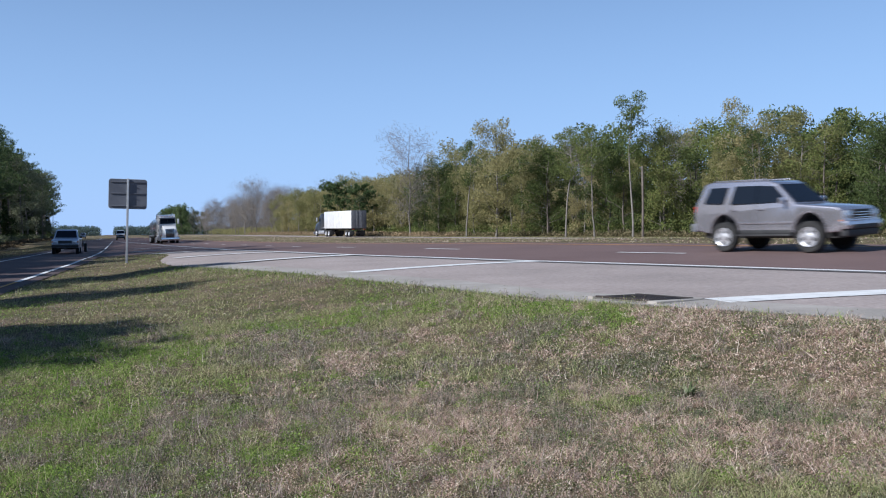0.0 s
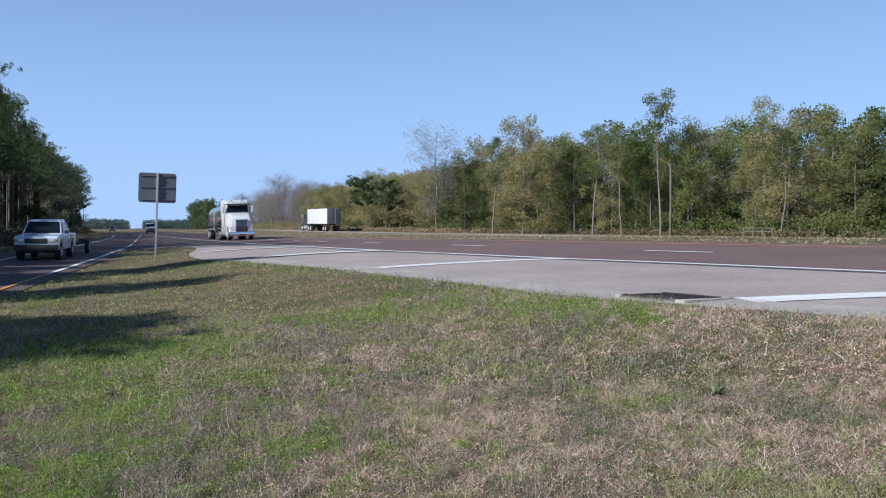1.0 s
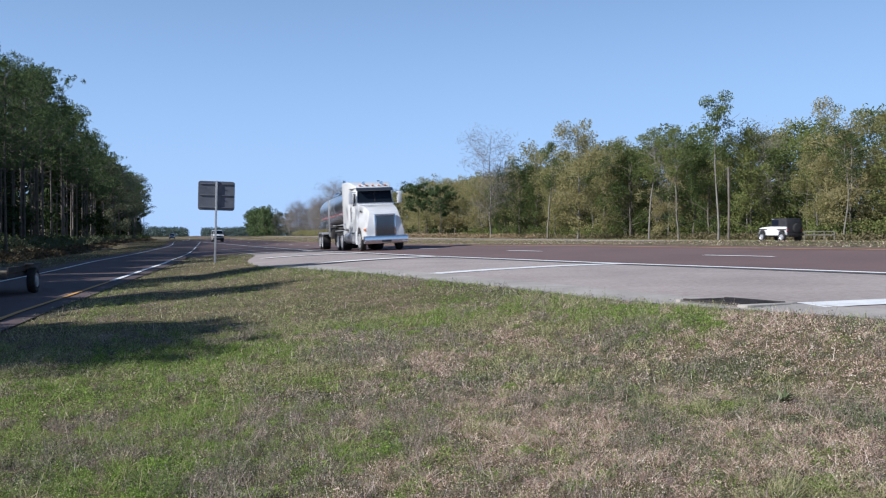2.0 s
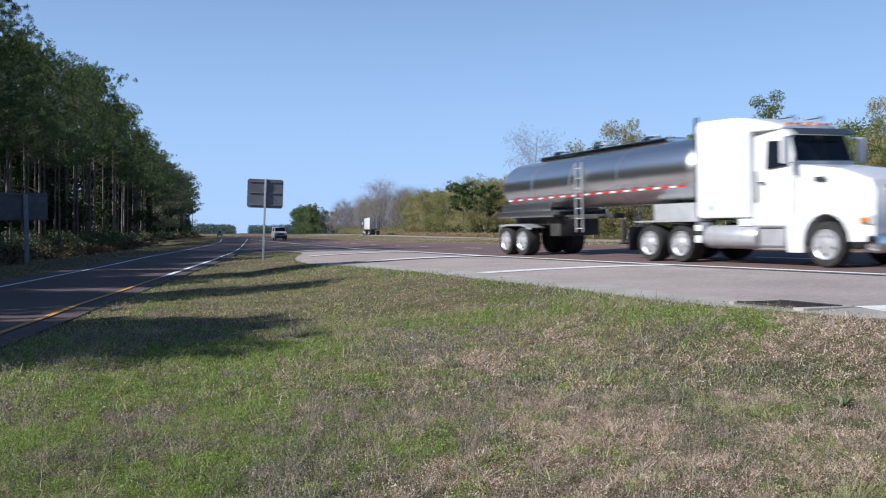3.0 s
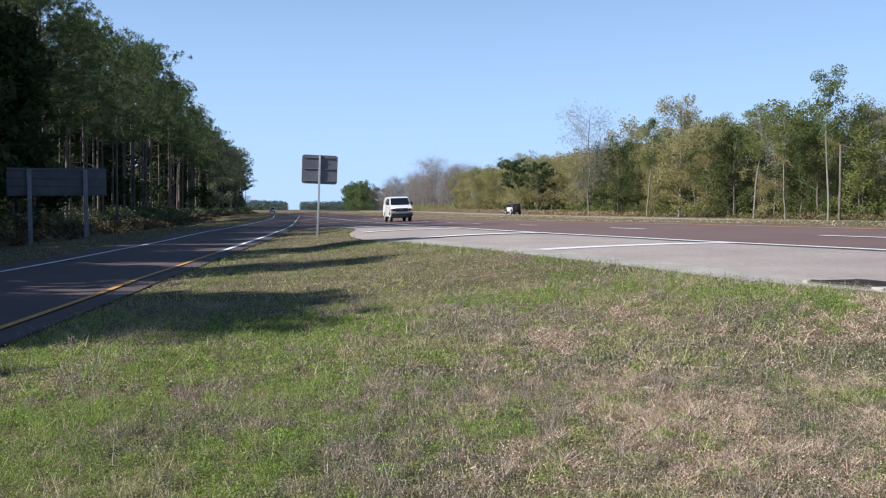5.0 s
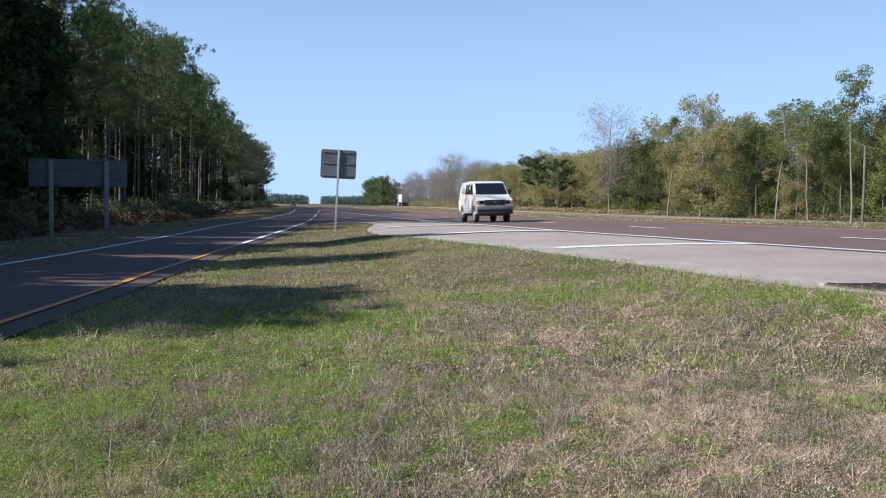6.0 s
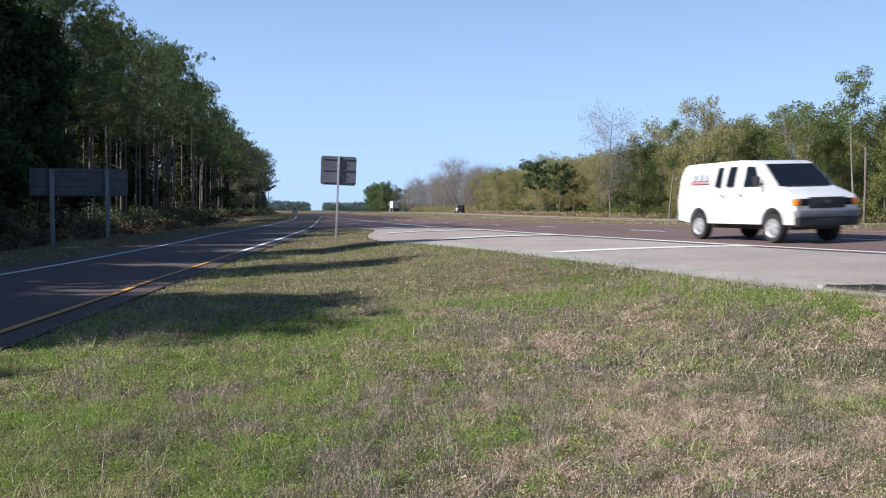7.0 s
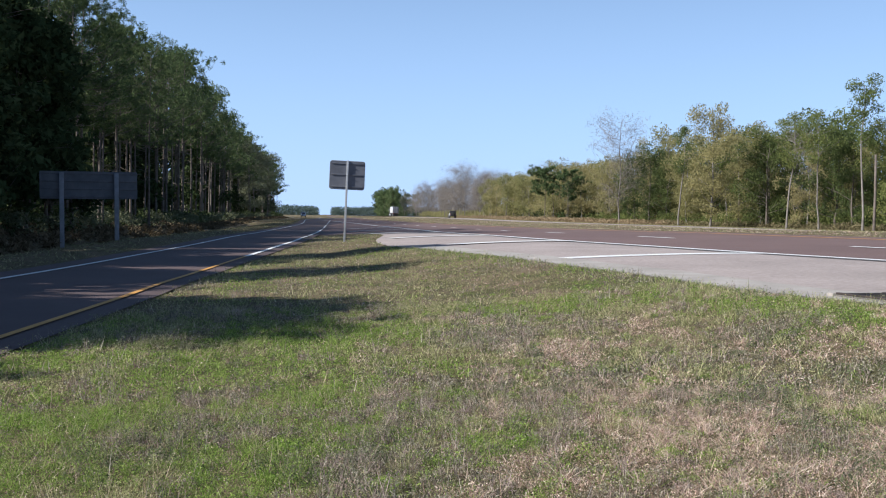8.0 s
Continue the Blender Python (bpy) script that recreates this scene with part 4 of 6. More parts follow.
for line, y0, y1, o0, o1, count, hh, ww, mt, lab in ((MAIN_EDGE, 4, 300, 8.9, 34, 60000, 0.07, 0.035, GRASS_DRY, "dry grass of the median"), (MAIN_EDGE, 4, 300, 8.9, 30, 64000, 0.07, 0.035, GRASS_OLIVE, "olive grass of the median"),
                                                     (FAR_ROAD, 30, 300, 4.4, 14, 30000, 0.12, 0.04, LEAF_BRUSH, "dry grass beyond the far carriageway"), (FAR_ROAD, 30, 300, 4.4, 14, 31000, 0.12, 0.04, GRASS_OLIVE, "olive grass beyond the far carriageway"),
                                                     (RAMP_LEFT, 8, 200, -12, -1.2, 30000, 0.08, 0.025, GRASS_OLIVE, "shaded grass of the ramp's verge"), (RAMP_LEFT, 8, 200, -12, -1.2, 31000, 0.08, 0.025, LEAF_STRAW, "straw on the ramp's verge, darkened for shade")):
    x, y = verge_points(line, y0, y1, o0, o1, count, 500 + count)
    blades("verge_grass", lab, mt, x, y, 600 + count, hh * np.ones(len(x)), ww, 1.5)


# ---- vehicles ----


def paint(name, colour, rough=0.3, metal=0.0, coat=0.6, dirt=0.15):
    return surface(name, [(0.3, tuple(c * (1 - dirt) for c in colour)), (0.65, colour)], 1.3, 18, 0.12, rough, metal, 0.0, coat)


CAR_WHITE = paint("white car paint", (0.76, 0.76, 0.755), 0.3)
CAR_SILVER = paint("silver car paint", (0.54, 0.525, 0.57), 0.24, 0.8)
CAR_PALE = paint("pale blue white car paint", (0.62, 0.68, 0.78), 0.3)
CAR_DARK = paint("dark truck paint", (0.03, 0.035, 0.045), 0.35)
CHROME = surface("polished steel", [(0.3, (0.62, 0.64, 0.67)), (0.7, (0.78, 0.80, 0.82))], 1.0, 20, 0.12, 0.16, 1.0)
TANK_STEEL = surface("brushed tank steel", [(0.3, (0.70, 0.71, 0.73)), (0.7, (0.82, 0.83, 0.85))], 0.8, 9, 0.15, 0.3, 1.0, squash=(6, 0.4, 6))
ALLOY = surface("alloy wheel", [(0.3, (0.46, 0.46, 0.48)), (0.7, (0.60, 0.60, 0.62))], 3, 25, 0.25, 0.36, 0.5)
RUBBER = surface("tyre rubber", [(0.3, (0.016, 0.016, 0.016)), (0.7, (0.035, 0.034, 0.033))], 4, 30, 0.4, 0.85)
TRIM_BLACK = surface("black plastic trim", [(0.3, (0.018, 0.018, 0.02)), (0.7, (0.04, 0.04, 0.042))], 3, 30, 0.3, 0.6)
TRIM_GREY = surface("grey plastic trim", [(0.3, (0.12, 0.125, 0.14)), (0.7, (0.18, 0.185, 0.2))], 3, 30, 0.3, 0.55)
CHASSIS = surface("dirty chassis", [(0.3, (0.02, 0.02, 0.02)), (0.7, (0.06, 0.055, 0.05))], 2, 15, 0.5, 0.8)
GALV = surface("galvanised steel", [(0.3, (0.38, 0.39, 0.40)), (0.7, (0.56, 0.57, 0.58))], 2.5, 22, 0.35, 0.5, 0.35)
RED_TAPE = paint("red reflective tape", (0.55, 0.02, 0.02), 0.4)
AMBER = paint("amber lens", (0.75, 0.20, 0.02), 0.2)
RED_LENS = paint("red lens", (0.45, 0.02, 0.015), 0.2)
LAMP_CLEAR = paint("clear lamp lens", (0.65, 0.66, 0.68), 0.12, 0.3)
LOGO_GREY = paint("grey lettering", (0.44, 0.46, 0.52), 0.5)
LOGO_RED = paint("faded red lettering", (0.62, 0.22, 0.22), 0.5)
CANVAS = surface("black soft top", [(0.3, (0.012, 0.012, 0.014)), (0.7, (0.03, 0.03, 0.034))], 3, 30, 0.3, 0.85)
WOOD_DECK = surface("grey trailer planks", [(0.3, (0.12, 0.09, 0.06)), (0.7, (0.22, 0.18, 0.13))], 2, 20, 0.5, 0.9)


def dark_glass():
    m = bpy.data.materials.new("tinted glass")
    m.use_nodes = True
    b = m.node_tree.nodes["Principled BSDF"]
    b.inputs["Base Color"].default_value = (0.010, 0.014, 0.022, 1)
    b.inputs["Roughness"].default_value = 0.04
    b.inputs["Specular IOR Level"].default_value = 0.16
    return m


GLASS = dark_glass()


def done(bm, bevel=0.0, segs=2, smooth=True):
    bmesh.ops.remove_doubles(bm, verts=bm.verts, dist=1e-5)
    bmesh.ops.recalc_face_normals(bm, faces=bm.faces)
    if bevel:
        es = [e for e in bm.edges if e.is_manifold and e.calc_face_angle(0) > 0.5]
        bmesh.ops.bevel(bm, geom=es, offset=bevel, segments=segs, profile=0.6, affect="EDGES", clamp_overlap=True)
    for f in bm.faces:
        f.smooth = smooth
    for e in bm.edges:
        e.smooth = e.is_manifold and e.calc_face_angle(0) < 0.6
    return bm


def part(name, bm, material, parent, label="", at=None):
    me = bpy.data.meshes.new(name)
    bm.to_mesh(me)
    bm.free()
    me.materials.append(material)
    ob = new(name, me)
    ob.parent = parent
    if at is not None:
        ob.matrix_basis = at
    if label:
        ob["label"] = label
    return ob


def block(sx, sy, sz, x=0, y=0, z=0, bevel=0.015, taper=1.0):
    """A rounded box; taper narrows its top."""
    bm = bmesh.new()
    v = [bm.verts.new((x + sx / 2 * a * (taper if c > 0 else 1), y + sy / 2 * b * (taper if c > 0 else 1), z + sz / 2 * c)) for a, b, c in
         ((-1, -1, -1), (1, -1, -1), (1, 1, -1), (-1, 1, -1), (-1, -1, 1), (1, -1, 1), (1, 1, 1), (-1, 1, 1))]
    for f in ((0, 3, 2, 1), (4, 5, 6, 7), (0, 1, 5, 4), (1, 2, 6, 5), (2, 3, 7, 6), (3, 0, 4, 7)):
        bm.faces.new([v[i] for i in f])
    return done(bm, bevel)


def shell(profile, bevel=0.05, segs=3):
    """A body from its side outline: rows of (y, z, half width)."""
    bm = bmesh.new()
    l = [bm.verts.new((-w, y, z)) for y, z, w in profile]
    r = [bm.verts.new((w, y, z)) for y, z, w in profile]
    bm.faces.new(l)
    bm.faces.new(r[::-1])
    for i in range(len(profile)):
        j = (i + 1) % len(profile)
        bm.faces.new((l[j], l[i], r[i], r[j]))
    return done(bm, bevel, segs)


def arch(y, r, z0, w, n=9):
    """The rows of a wheel opening, run from the rear to the front."""
    return [(y - r * math.cos(math.pi * i / n), z0 + r * math.sin(math.pi * i / n), w) for i in range(n + 1)]


def pane(pts, thick=0.02, out=(1, 0, 0), round_=0.0):
    """A flat panel with thickness through the given corners, standing proud towards out."""
    bm = bmesh.new()
    o = Vector(out).normalized() * thick
    a = [bm.verts.new(Vector(p) - o * 0.6) for p in pts]
    b = [bm.verts.new(Vector(p) + o * 0.4) for p in pts]
    bm.faces.new(a[::-1])
    bm.faces.new(b)
    for i in range(len(pts)):
        j = (i + 1) % len(pts)
        bm.faces.new((a[i], a[j], b[j], b[i]))
    return done(bm, round_)


def turned(profile, segs=24, axis="x"):
    """A turned shape from rows of (along, radius)."""
    bm = bmesh.new()
    rings = []
    for u, r in profile:
        ring = []
        for k in range(segs):
            a = 2 * math.pi * k / segs
            c, s = r * math.cos(a), r * math.sin(a)
            ring.append(bm.verts.new((u, c, s) if axis == "x" else ((c, u, s) if axis == "y" else (c, s, u))))
        rings.append(ring)
    for p, q in zip(rings, rings[1:]):
        for k in range(segs):
            bm.faces.new((p[k], p[(k + 1) % segs], q[(k + 1) % segs], q[k]))
    bm.faces.new(rings[0][::-1])
    bm.faces.new(rings[-1])
    return done(bm)


WHEELS = []


def wheel(parent, x, y, r, w, rim_r, rim_mat, spokes=5, label="", slot=1.0):
    """A tyre and a spoked rim on one axle end, kept for turning."""
    side = 1 if x > 0 else -1
    hub = turned([(-w / 2 * 0.7, r * 0.62), (-w / 2, r * 0.72), (-w / 2, r * 0.93), (-w * 0.3, r), (w * 0.3, r), (w / 2, r * 0.93), (w / 2, r * 0.72), (w / 2 * 0.7, r * 0.62)], 28)
    ob = part("wheel", hub, RUBBER, parent, label, pose(x, y, r))
    bm = turned([(side * w * 0.16, rim_r), (side * w * 0.46, rim_r), (side * w * 0.53, rim_r * 0.95), (side * w * 0.47, rim_r * 0.86), (side * w * 0.44, rim_r * 0.8), (side * w * 0.48, rim_r * 0.45), (side * w * 0.56, rim_r * 0.3), (side * w * 0.58, rim_r * 0.02)], 24)
    part("rim", bm, rim_mat, ob)
    for k in range(spokes):
        a = 2 * math.pi * k / spokes
        so = block(0.012, rim_r * 0.17 * slot, rim_r * 0.2 * slot, 0, 0, rim_r * 0.62, 0.003)
        part("slot", so, TRIM_BLACK, ob, "", pose(side * w * 0.455, 0, 0, math.degrees(a) + 180 / spokes))
    WHEELS.append((parent, ob, x, y, r, spokes))
    return ob


def both(fn):
    for s in (-1, 1):
        fn(s)


def side_pane(thing, name, mat_, pts, width_at, thick=0.02, parent=None):
    """The same window on both flanks; pts are (y, z), width_at gives the half width at a height."""
    for s in (-1, 1):
        part(name, pane([(s * (width_at(z)), y, z) for y, z in (pts if s > 0 else pts[::-1])], thick, (s, 0, 0.2)), mat_, parent or thing)


def build_van():
    t = tagged(new("van"), "white full-size cargo van with dark side windows", "van")
    prof = [(0.90, 0.50, 0.93), (0.99, 0.72, 0.98), (0.98, 1.18, 0.99), (0.88, 1.31, 0.97), (0.55, 1.44, 0.95), (0.20, 1.55, 0.945), (-0.52, 2.22, 0.85), (-0.78, 2.33, 0.82), (-1.6, 2.385, 0.80), (-4.2, 2.36, 0.80), (-4.44, 2.27, 0.81), (-4.55, 1.98, 0.88),
            (-4.62, 1.2, 0.99), (-4.6, 0.58, 0.97), (-4.0, 0.50, 0.96)]
    prof += arch(-3.5, 0.49, 0.50, 0.985) + arch(0, 0.49, 0.50, 0.985)
    part("body", shell(prof, 0.06, 3), CAR_WHITE, t)
    part("underbody", block(1.5, 4.9, 0.25, 0, -1.8, 0.48, 0.03), CHASSIS, t)

    def wa(z):
        return np.interp(z, [1.2, 1.55, 2.22], [0.992, 0.948, 0.852]) + 0.010
    side_pane(t, "front_door_window", GLASS, [(-0.52, 1.60), (-0.84, 2.17), (-1.22, 2.19), (-1.30, 1.60)], wa)
    side_pane(t, "side_window", GLASS, [(-1.76, 1.62), (-1.66, 2.20), (-2.02, 2.20), (-2.14, 1.62)], wa)
    side_pane(t, "side_window", GLASS, [(-2.42, 1.62), (-2.32, 2.20), (-2.58, 2.20), (-2.70, 1.62)], wa)
    part("windscreen", pane([(-0.875, 0.17, 1.60), (0.875, 0.17, 1.60), (0.79, -0.50, 2.225), (-0.79, -0.50, 2.225)], 0.03, (0, 0.68, 0.73)), GLASS, t)
    for s in (-1, 1):
        part("wiper", block(0.72, 0.03, 0.02, s * 0.36, 0.19, 1.60, 0.004), TRIM_BLACK, t)
    part("rear_window", pane([(0.66, -4.60, 1.55), (-0.66, -4.60, 1.55), (-0.60, -4.52, 2.12), (0.60, -4.52, 2.12)], 0.03, (0, -1, 0.1)), GLASS, t)
    part("grille", block(1.16, 0.06, 0.31, 0, 0.985, 1.10, 0.02), TRIM_BLACK, t, "black grille with slats")
    for k in range(4):
        part("grille_slat", block(1.12, 0.03, 0.018, 0, 1.015, 1.0 + 0.068 * k, 0.005), CHASSIS, t)
    part("emblem", turned([(-0.01, 0.06), (0.012, 0.055)], 16, "y"), TRIM_GREY, t, "", pose(0, 1.02, 1.13))
    part("front_bumper", block(2.02, 0.24, 0.2, 0, 1.0, 0.80, 0.06), TRIM_GREY, t, "dark grey front bumper")
    part("lower_valance", block(1.96, 0.2, 0.26, 0, 0.97, 0.58, 0.04), TRIM_BLACK, t, "black lower bumper")
    part("rear_bumper", block(1.95, 0.18, 0.2, 0, -4.68, 0.62, 0.04), TRIM_GREY, t)

    def face(s):
        lamp = part("headlight", block(0.24, 0.08, 0.2, s * 0.72, 0.975, 1.12, 0.03), GLASS, t, "dark glazed rectangular headlight")
        part("turn_signal", block(0.16, 0.2, 0.2, s * 0.915, 0.92, 1.12, 0.03), AMBER, lamp)
        mir = part("door_mirror", block(0.2, 0.12, 0.28, s * 1.13, -0.42, 1.74, 0.04), TRIM_BLACK, t, "black door mirror")
        part("mirror_arm", block(0.16, 0.05, 0.05, s * 1.02, -0.44, 1.65, 0.01), TRIM_BLACK, mir)
        part("door_handle", block(0.03, 0.15, 0.045, s * 0.988, -1.42, 1.36, 0.01), CAR_SILVER, t)
        part("door_handle", block(0.03, 0.15, 0.045, s * 0.988, -2.3, 1.36, 0.01), CAR_SILVER, t)
        for yy in (-1.50, -2.86):
            part("door_seam", block(0.005, 0.010, 0.85, s * 0.986, yy, 1.0, 0.0), LOGO_GREY, t)
        part("tail_light", block(0.18, 0.05, 0.36, s * 0.86, -4.60, 1.2, 0.015), RED_LENS, t)
        # company marking, turned to plain bars
        for yy, ww in ((-3.22, 0.24), (-3.53, 0.26), (-3.86, 0.26)):
            part("marking_bar", block(0.008, ww, 0.2, 0, 0, 0, 0.0), LOGO_GREY, t, "grey lettering reduced to plain bars", pose(s * wa(1.93), yy, 1.93, 0, -s * 8.2))
        part("marking_stripe", block(0.008, 0.98, 0.06, 0, 0, 0, 0.0), LOGO_RED, t, "thin faded red stripe", pose(s * wa(1.76), -3.54, 1.76, 0, -s * 8.2))
    both(face)
    for y in (0, -3.5):
        for s in (-1, 1):
            wheel(t, s * 0.86, y, 0.40, 0.25, 0.265, ALLOY, 5)
    # the body sits lower than it was drawn
    squat = Matrix.Translation((0, 0, 0.5)) @ Matrix.Diagonal((1, 1, 0.96, 1)) @ Matrix.Translation((0, 0, -0.5))
    for p in t.children_recursive:
        if p.name.split(".")[0] in ("wheel", "rim", "slot"):
            continue
        if p.matrix_basis == Matrix.Identity(4):
            p.data.transform(squat)
        else:
            p.location.z = 0.5 + (p.location.z - 0.5) * 0.96
    return t


def build_suv():
    t = tagged(new("suv"), "silver four-door off-road SUV with dark windows", "car")
    prof = [(0.94, 0.50, 0.78), (0.99, 0.70, 0.82), (0.95, 0.96, 0.83), (0.78, 1.06, 0.82), (-0.42, 1.16, 0.80), (-1.05, 1.66, 0.66), (-1.3, 1.74, 0.64), (-3.2, 1.77, 0.64), (-3.42, 1.72, 0.65), (-3.66, 1.20, 0.80), (-3.70, 0.95, 0.84), (-3.70, 0.55, 0.82), (-3.2, 0.46, 0.82)]
    prof += arch(-2.675, 0.48, 0.46, 0.84) + arch(0, 0.48, 0.46, 0.84)
    part("body", shell(prof, 0.05, 3), CAR_SILVER, t)
    part("underbody", block(1.3, 4.2, 0.24, 0, -1.4, 0.46, 0.03), CHASSIS, t)

    def wa(z):
        return np.interp(z, [1.15, 1.66], [0.808, 0.672]) + 0.012
    side_pane(t, "front_window", GLASS, [(-0.62, 1.22), (-1.08, 1.60), (-1.62, 1.63), (-1.62, 1.20)], wa)
    side_pane(t, "rear_door_window", GLASS, [(-1.64, 1.20), (-1.64, 1.63), (-2.36, 1.64), (-2.48, 1.20)], wa)
    side_pane(t, "quarter_window", GLASS, [(-2.74, 1.22), (-2.60, 1.62), (-3.20, 1.62), (-3.38, 1.24)], wa)
    part("windscreen", pane([(-0.70, -0.47, 1.21), (0.70, -0.47, 1.21), (0.60, -1.02, 1.64), (-0.60, -1.02, 1.64)], 0.03, (0, 0.62, 0.78)), GLASS, t)
    part("rear_window", pane([(0.6, -3.64, 1.24), (-0.6, -3.64, 1.24), (-0.54, -3.46, 1.64), (0.54, -3.46, 1.64)], 0.03, (0, -1, 0.4)), GLASS, t)
    part("grille", block(0.9, 0.06, 0.22, 0, 0.965, 0.88, 0.02), TRIM_BLACK, t, "dark grille with bars")
    for k in range(3):
        part("grille_bar", block(0.76, 0.03, 0.02, 0, 1.0, 0.80 + 0.06 * k, 0.004), CHROME, t)
    part("front_bumper", block(1.74, 0.26, 0.2, 0, 0.95, 0.64, 0.07), CAR_SILVER, t)
    part("lower_valance", block(1.6, 0.2, 0.16, 0, 0.93, 0.46, 0.04), TRIM_BLACK, t, "black lower bumper")
    part("bumper_insert", block(1.2, 0.06, 0.1, 0, 1.07, 0.60, 0.02), TRIM_BLACK, t)
    part("rear_bumper", block(1.72, 0.22, 0.22, 0, -3.72, 0.62, 0.06), TRIM_GREY, t)

    def face(s):
        lamp = part("headlight", block(0.34, 0.1, 0.2, s * 0.60, 0.93, 0.87, 0.03), LAMP_CLEAR, t, "clear headlight")
        part("turn_signal", block(0.07, 0.08, 0.09, s * 0.78, 0.88, 0.84, 0.03), AMBER, lamp)
        mir = part("door_mirror", block(0.2, 0.1, 0.16, s * 0.95, -0.72, 1.25, 0.04), CAR_SILVER, t)
        part("side_step", block(0.2, 1.7, 0.05, s * 0.84, -1.34, 0.42, 0.02), TRIM_BLACK, t, "black side step")
        part("body_moulding", block(0.03, 1.66, 0.05, s * 0.848, -1.34, 0.72, 0.012), CAR_SILVER, t)
        part("sill", block(0.03, 1.66, 0.1, s * 0.84, -1.34, 0.50, 0.012), TRIM_BLACK, t, "dark lower sill")
        part("roof_rail", block(0.04, 1.7, 0.03, s * 0.56, -2.3, 1.785, 0.012), CAR_SILVER, t)
        for y in (-0.62, -1.66, -2.52):
            part("door_seam", block(0.006, 0.012, 0.68, s * 0.842, y, 0.86, 0.0), TRIM_GREY, t)
        for y in (-1.48, -2.36):
            part("door_handle", block(0.03, 0.16, 0.04, s * 0.85, y, 1.05, 0.01), CAR_SILVER, t)
        part("tail_light", block(0.14, 0.05, 0.3, s * 0.72, -3.70, 1.02, 0.02), RED_LENS, t)
    both(face)
    for y in (0, -2.675):
        for s in (-1, 1):
            wheel(t, s * 0.76, y, 0.42, 0.27, 0.27, ALLOY, 5, "", 1.9)
    # it stands tall on its springs
    for p in t.children:
        if not p.name.startswith("wheel"):
            p.data.transform(Matrix.Diagonal((1, 1, 1.12, 1)))
    return t


def build_pickup():
    t = tagged(new("pickup_truck"), "pale compact pickup truck towing a flat trailer", "pickup truck")
    prof = [(0.74, 0.42, 0.78), (0.80, 0.62, 0.84), (0.78, 0.92, 0.85), (0.66, 1.0, 0.83), (-0.50, 1.06, 0.80), (-1.10, 1.58, 0.66), (-1.3, 1.66, 0.64), (-2.02, 1.67, 0.64), (-2.16, 1.60, 0.65), (-2.30, 1.08, 0.82), (-4.05, 1.04, 0.84), (-4.08, 0.5, 0.82), (-3.5, 0.42, 0.82)]
    prof += arch(-2.85, 0.42, 0.42, 0.85) + arch(0, 0.42, 0.42, 0.85)
    part("body", shell(prof, 0.045, 3), CAR_PALE, t)
    part("underbody", block(1.3, 4.3, 0.22, 0, -1.6, 0.42, 0.03), CHASSIS, t)
    # the bed is solid; this black plate paints the shade of its opening
    part("bed_opening", block(1.3, 1.62, 0.03, 0, -3.2, 1.07, 0.0), TRIM_BLACK, t, "black plate standing in for the shaded cargo bed")

    def wa(z):
        return np.interp(z, [1.05, 1.58], [0.81, 0.668]) + 0.012
    side_pane(t, "door_window", GLASS, [(-0.66, 1.11), (-1.12, 1.53), (-1.72, 1.56), (-1.78, 1.11)], wa)
    side_pane(t, "rear_quarter_window", GLASS, [(-1.86, 1.12), (-1.82, 1.56), (-2.02, 1.56), (-2.12, 1.12)], wa)
    part("windscreen", pane([(-0.70, -0.54, 1.10), (0.70, -0.54, 1.10), (0.60, -1.07, 1.56), (-0.60, -1.07, 1.56)], 0.03, (0, 0.65, 0.75)), GLASS, t)
    part("rear_window", pane([(0.58, -2.26, 1.16), (-0.58, -2.26, 1.16), (-0.54, -2.17, 1.55), (0.54, -2.17, 1.55)], 0.03, (0, -1, 0.2)), GLASS, t)
    part("grille", block(0.86, 0.06, 0.2, 0, 0.785, 0.80, 0.02), TRIM_BLACK, t, "black grille")
    part("front_bumper", block(1.68, 0.2, 0.2, 0, 0.82, 0.55, 0.05), TRIM_BLACK, t, "dark front bumper")
    part("rear_bumper", block(1.6, 0.16, 0.16, 0, -4.14, 0.55, 0.03), CHROME, t)

    def face(s):
        lamp = part("headlight", block(0.30, 0.08, 0.17, s * 0.60, 0.77, 0.81, 0.025), LAMP_CLEAR, t, "clear headlight")
        part("turn_signal", block(0.08, 0.14, 0.15, s * 0.79, 0.72, 0.81, 0.02), AMBER, lamp)
        part("door_mirror", block(0.18, 0.1, 0.14, s * 0.93, -0.74, 1.14, 0.035), TRIM_BLACK, t)
        for y in (-0.55, -1.88):
            part("door_seam", block(0.006, 0.012, 0.62, s * 0.853, y, 0.74, 0.0), TRIM_GREY, t)
        part("cab_gap", block(0.01, 0.03, 0.6, s * 0.846, -2.36, 0.78, 0.0), TRIM_BLACK, t)
        part("door_handle", block(0.03, 0.14, 0.04, s * 0.86, -1.72, 0.92, 0.01), TRIM_BLACK, t)
        part("tail_light", block(0.06, 0.05, 0.3, s * 0.78, -4.07, 0.85, 0.015), RED_LENS, t)
    both(face)
    for y in (0, -2.85):
        for s in (-1, 1):
            wheel(t, s * 0.74, y, 0.35, 0.22, 0.2, ALLOY, 5)
    return t


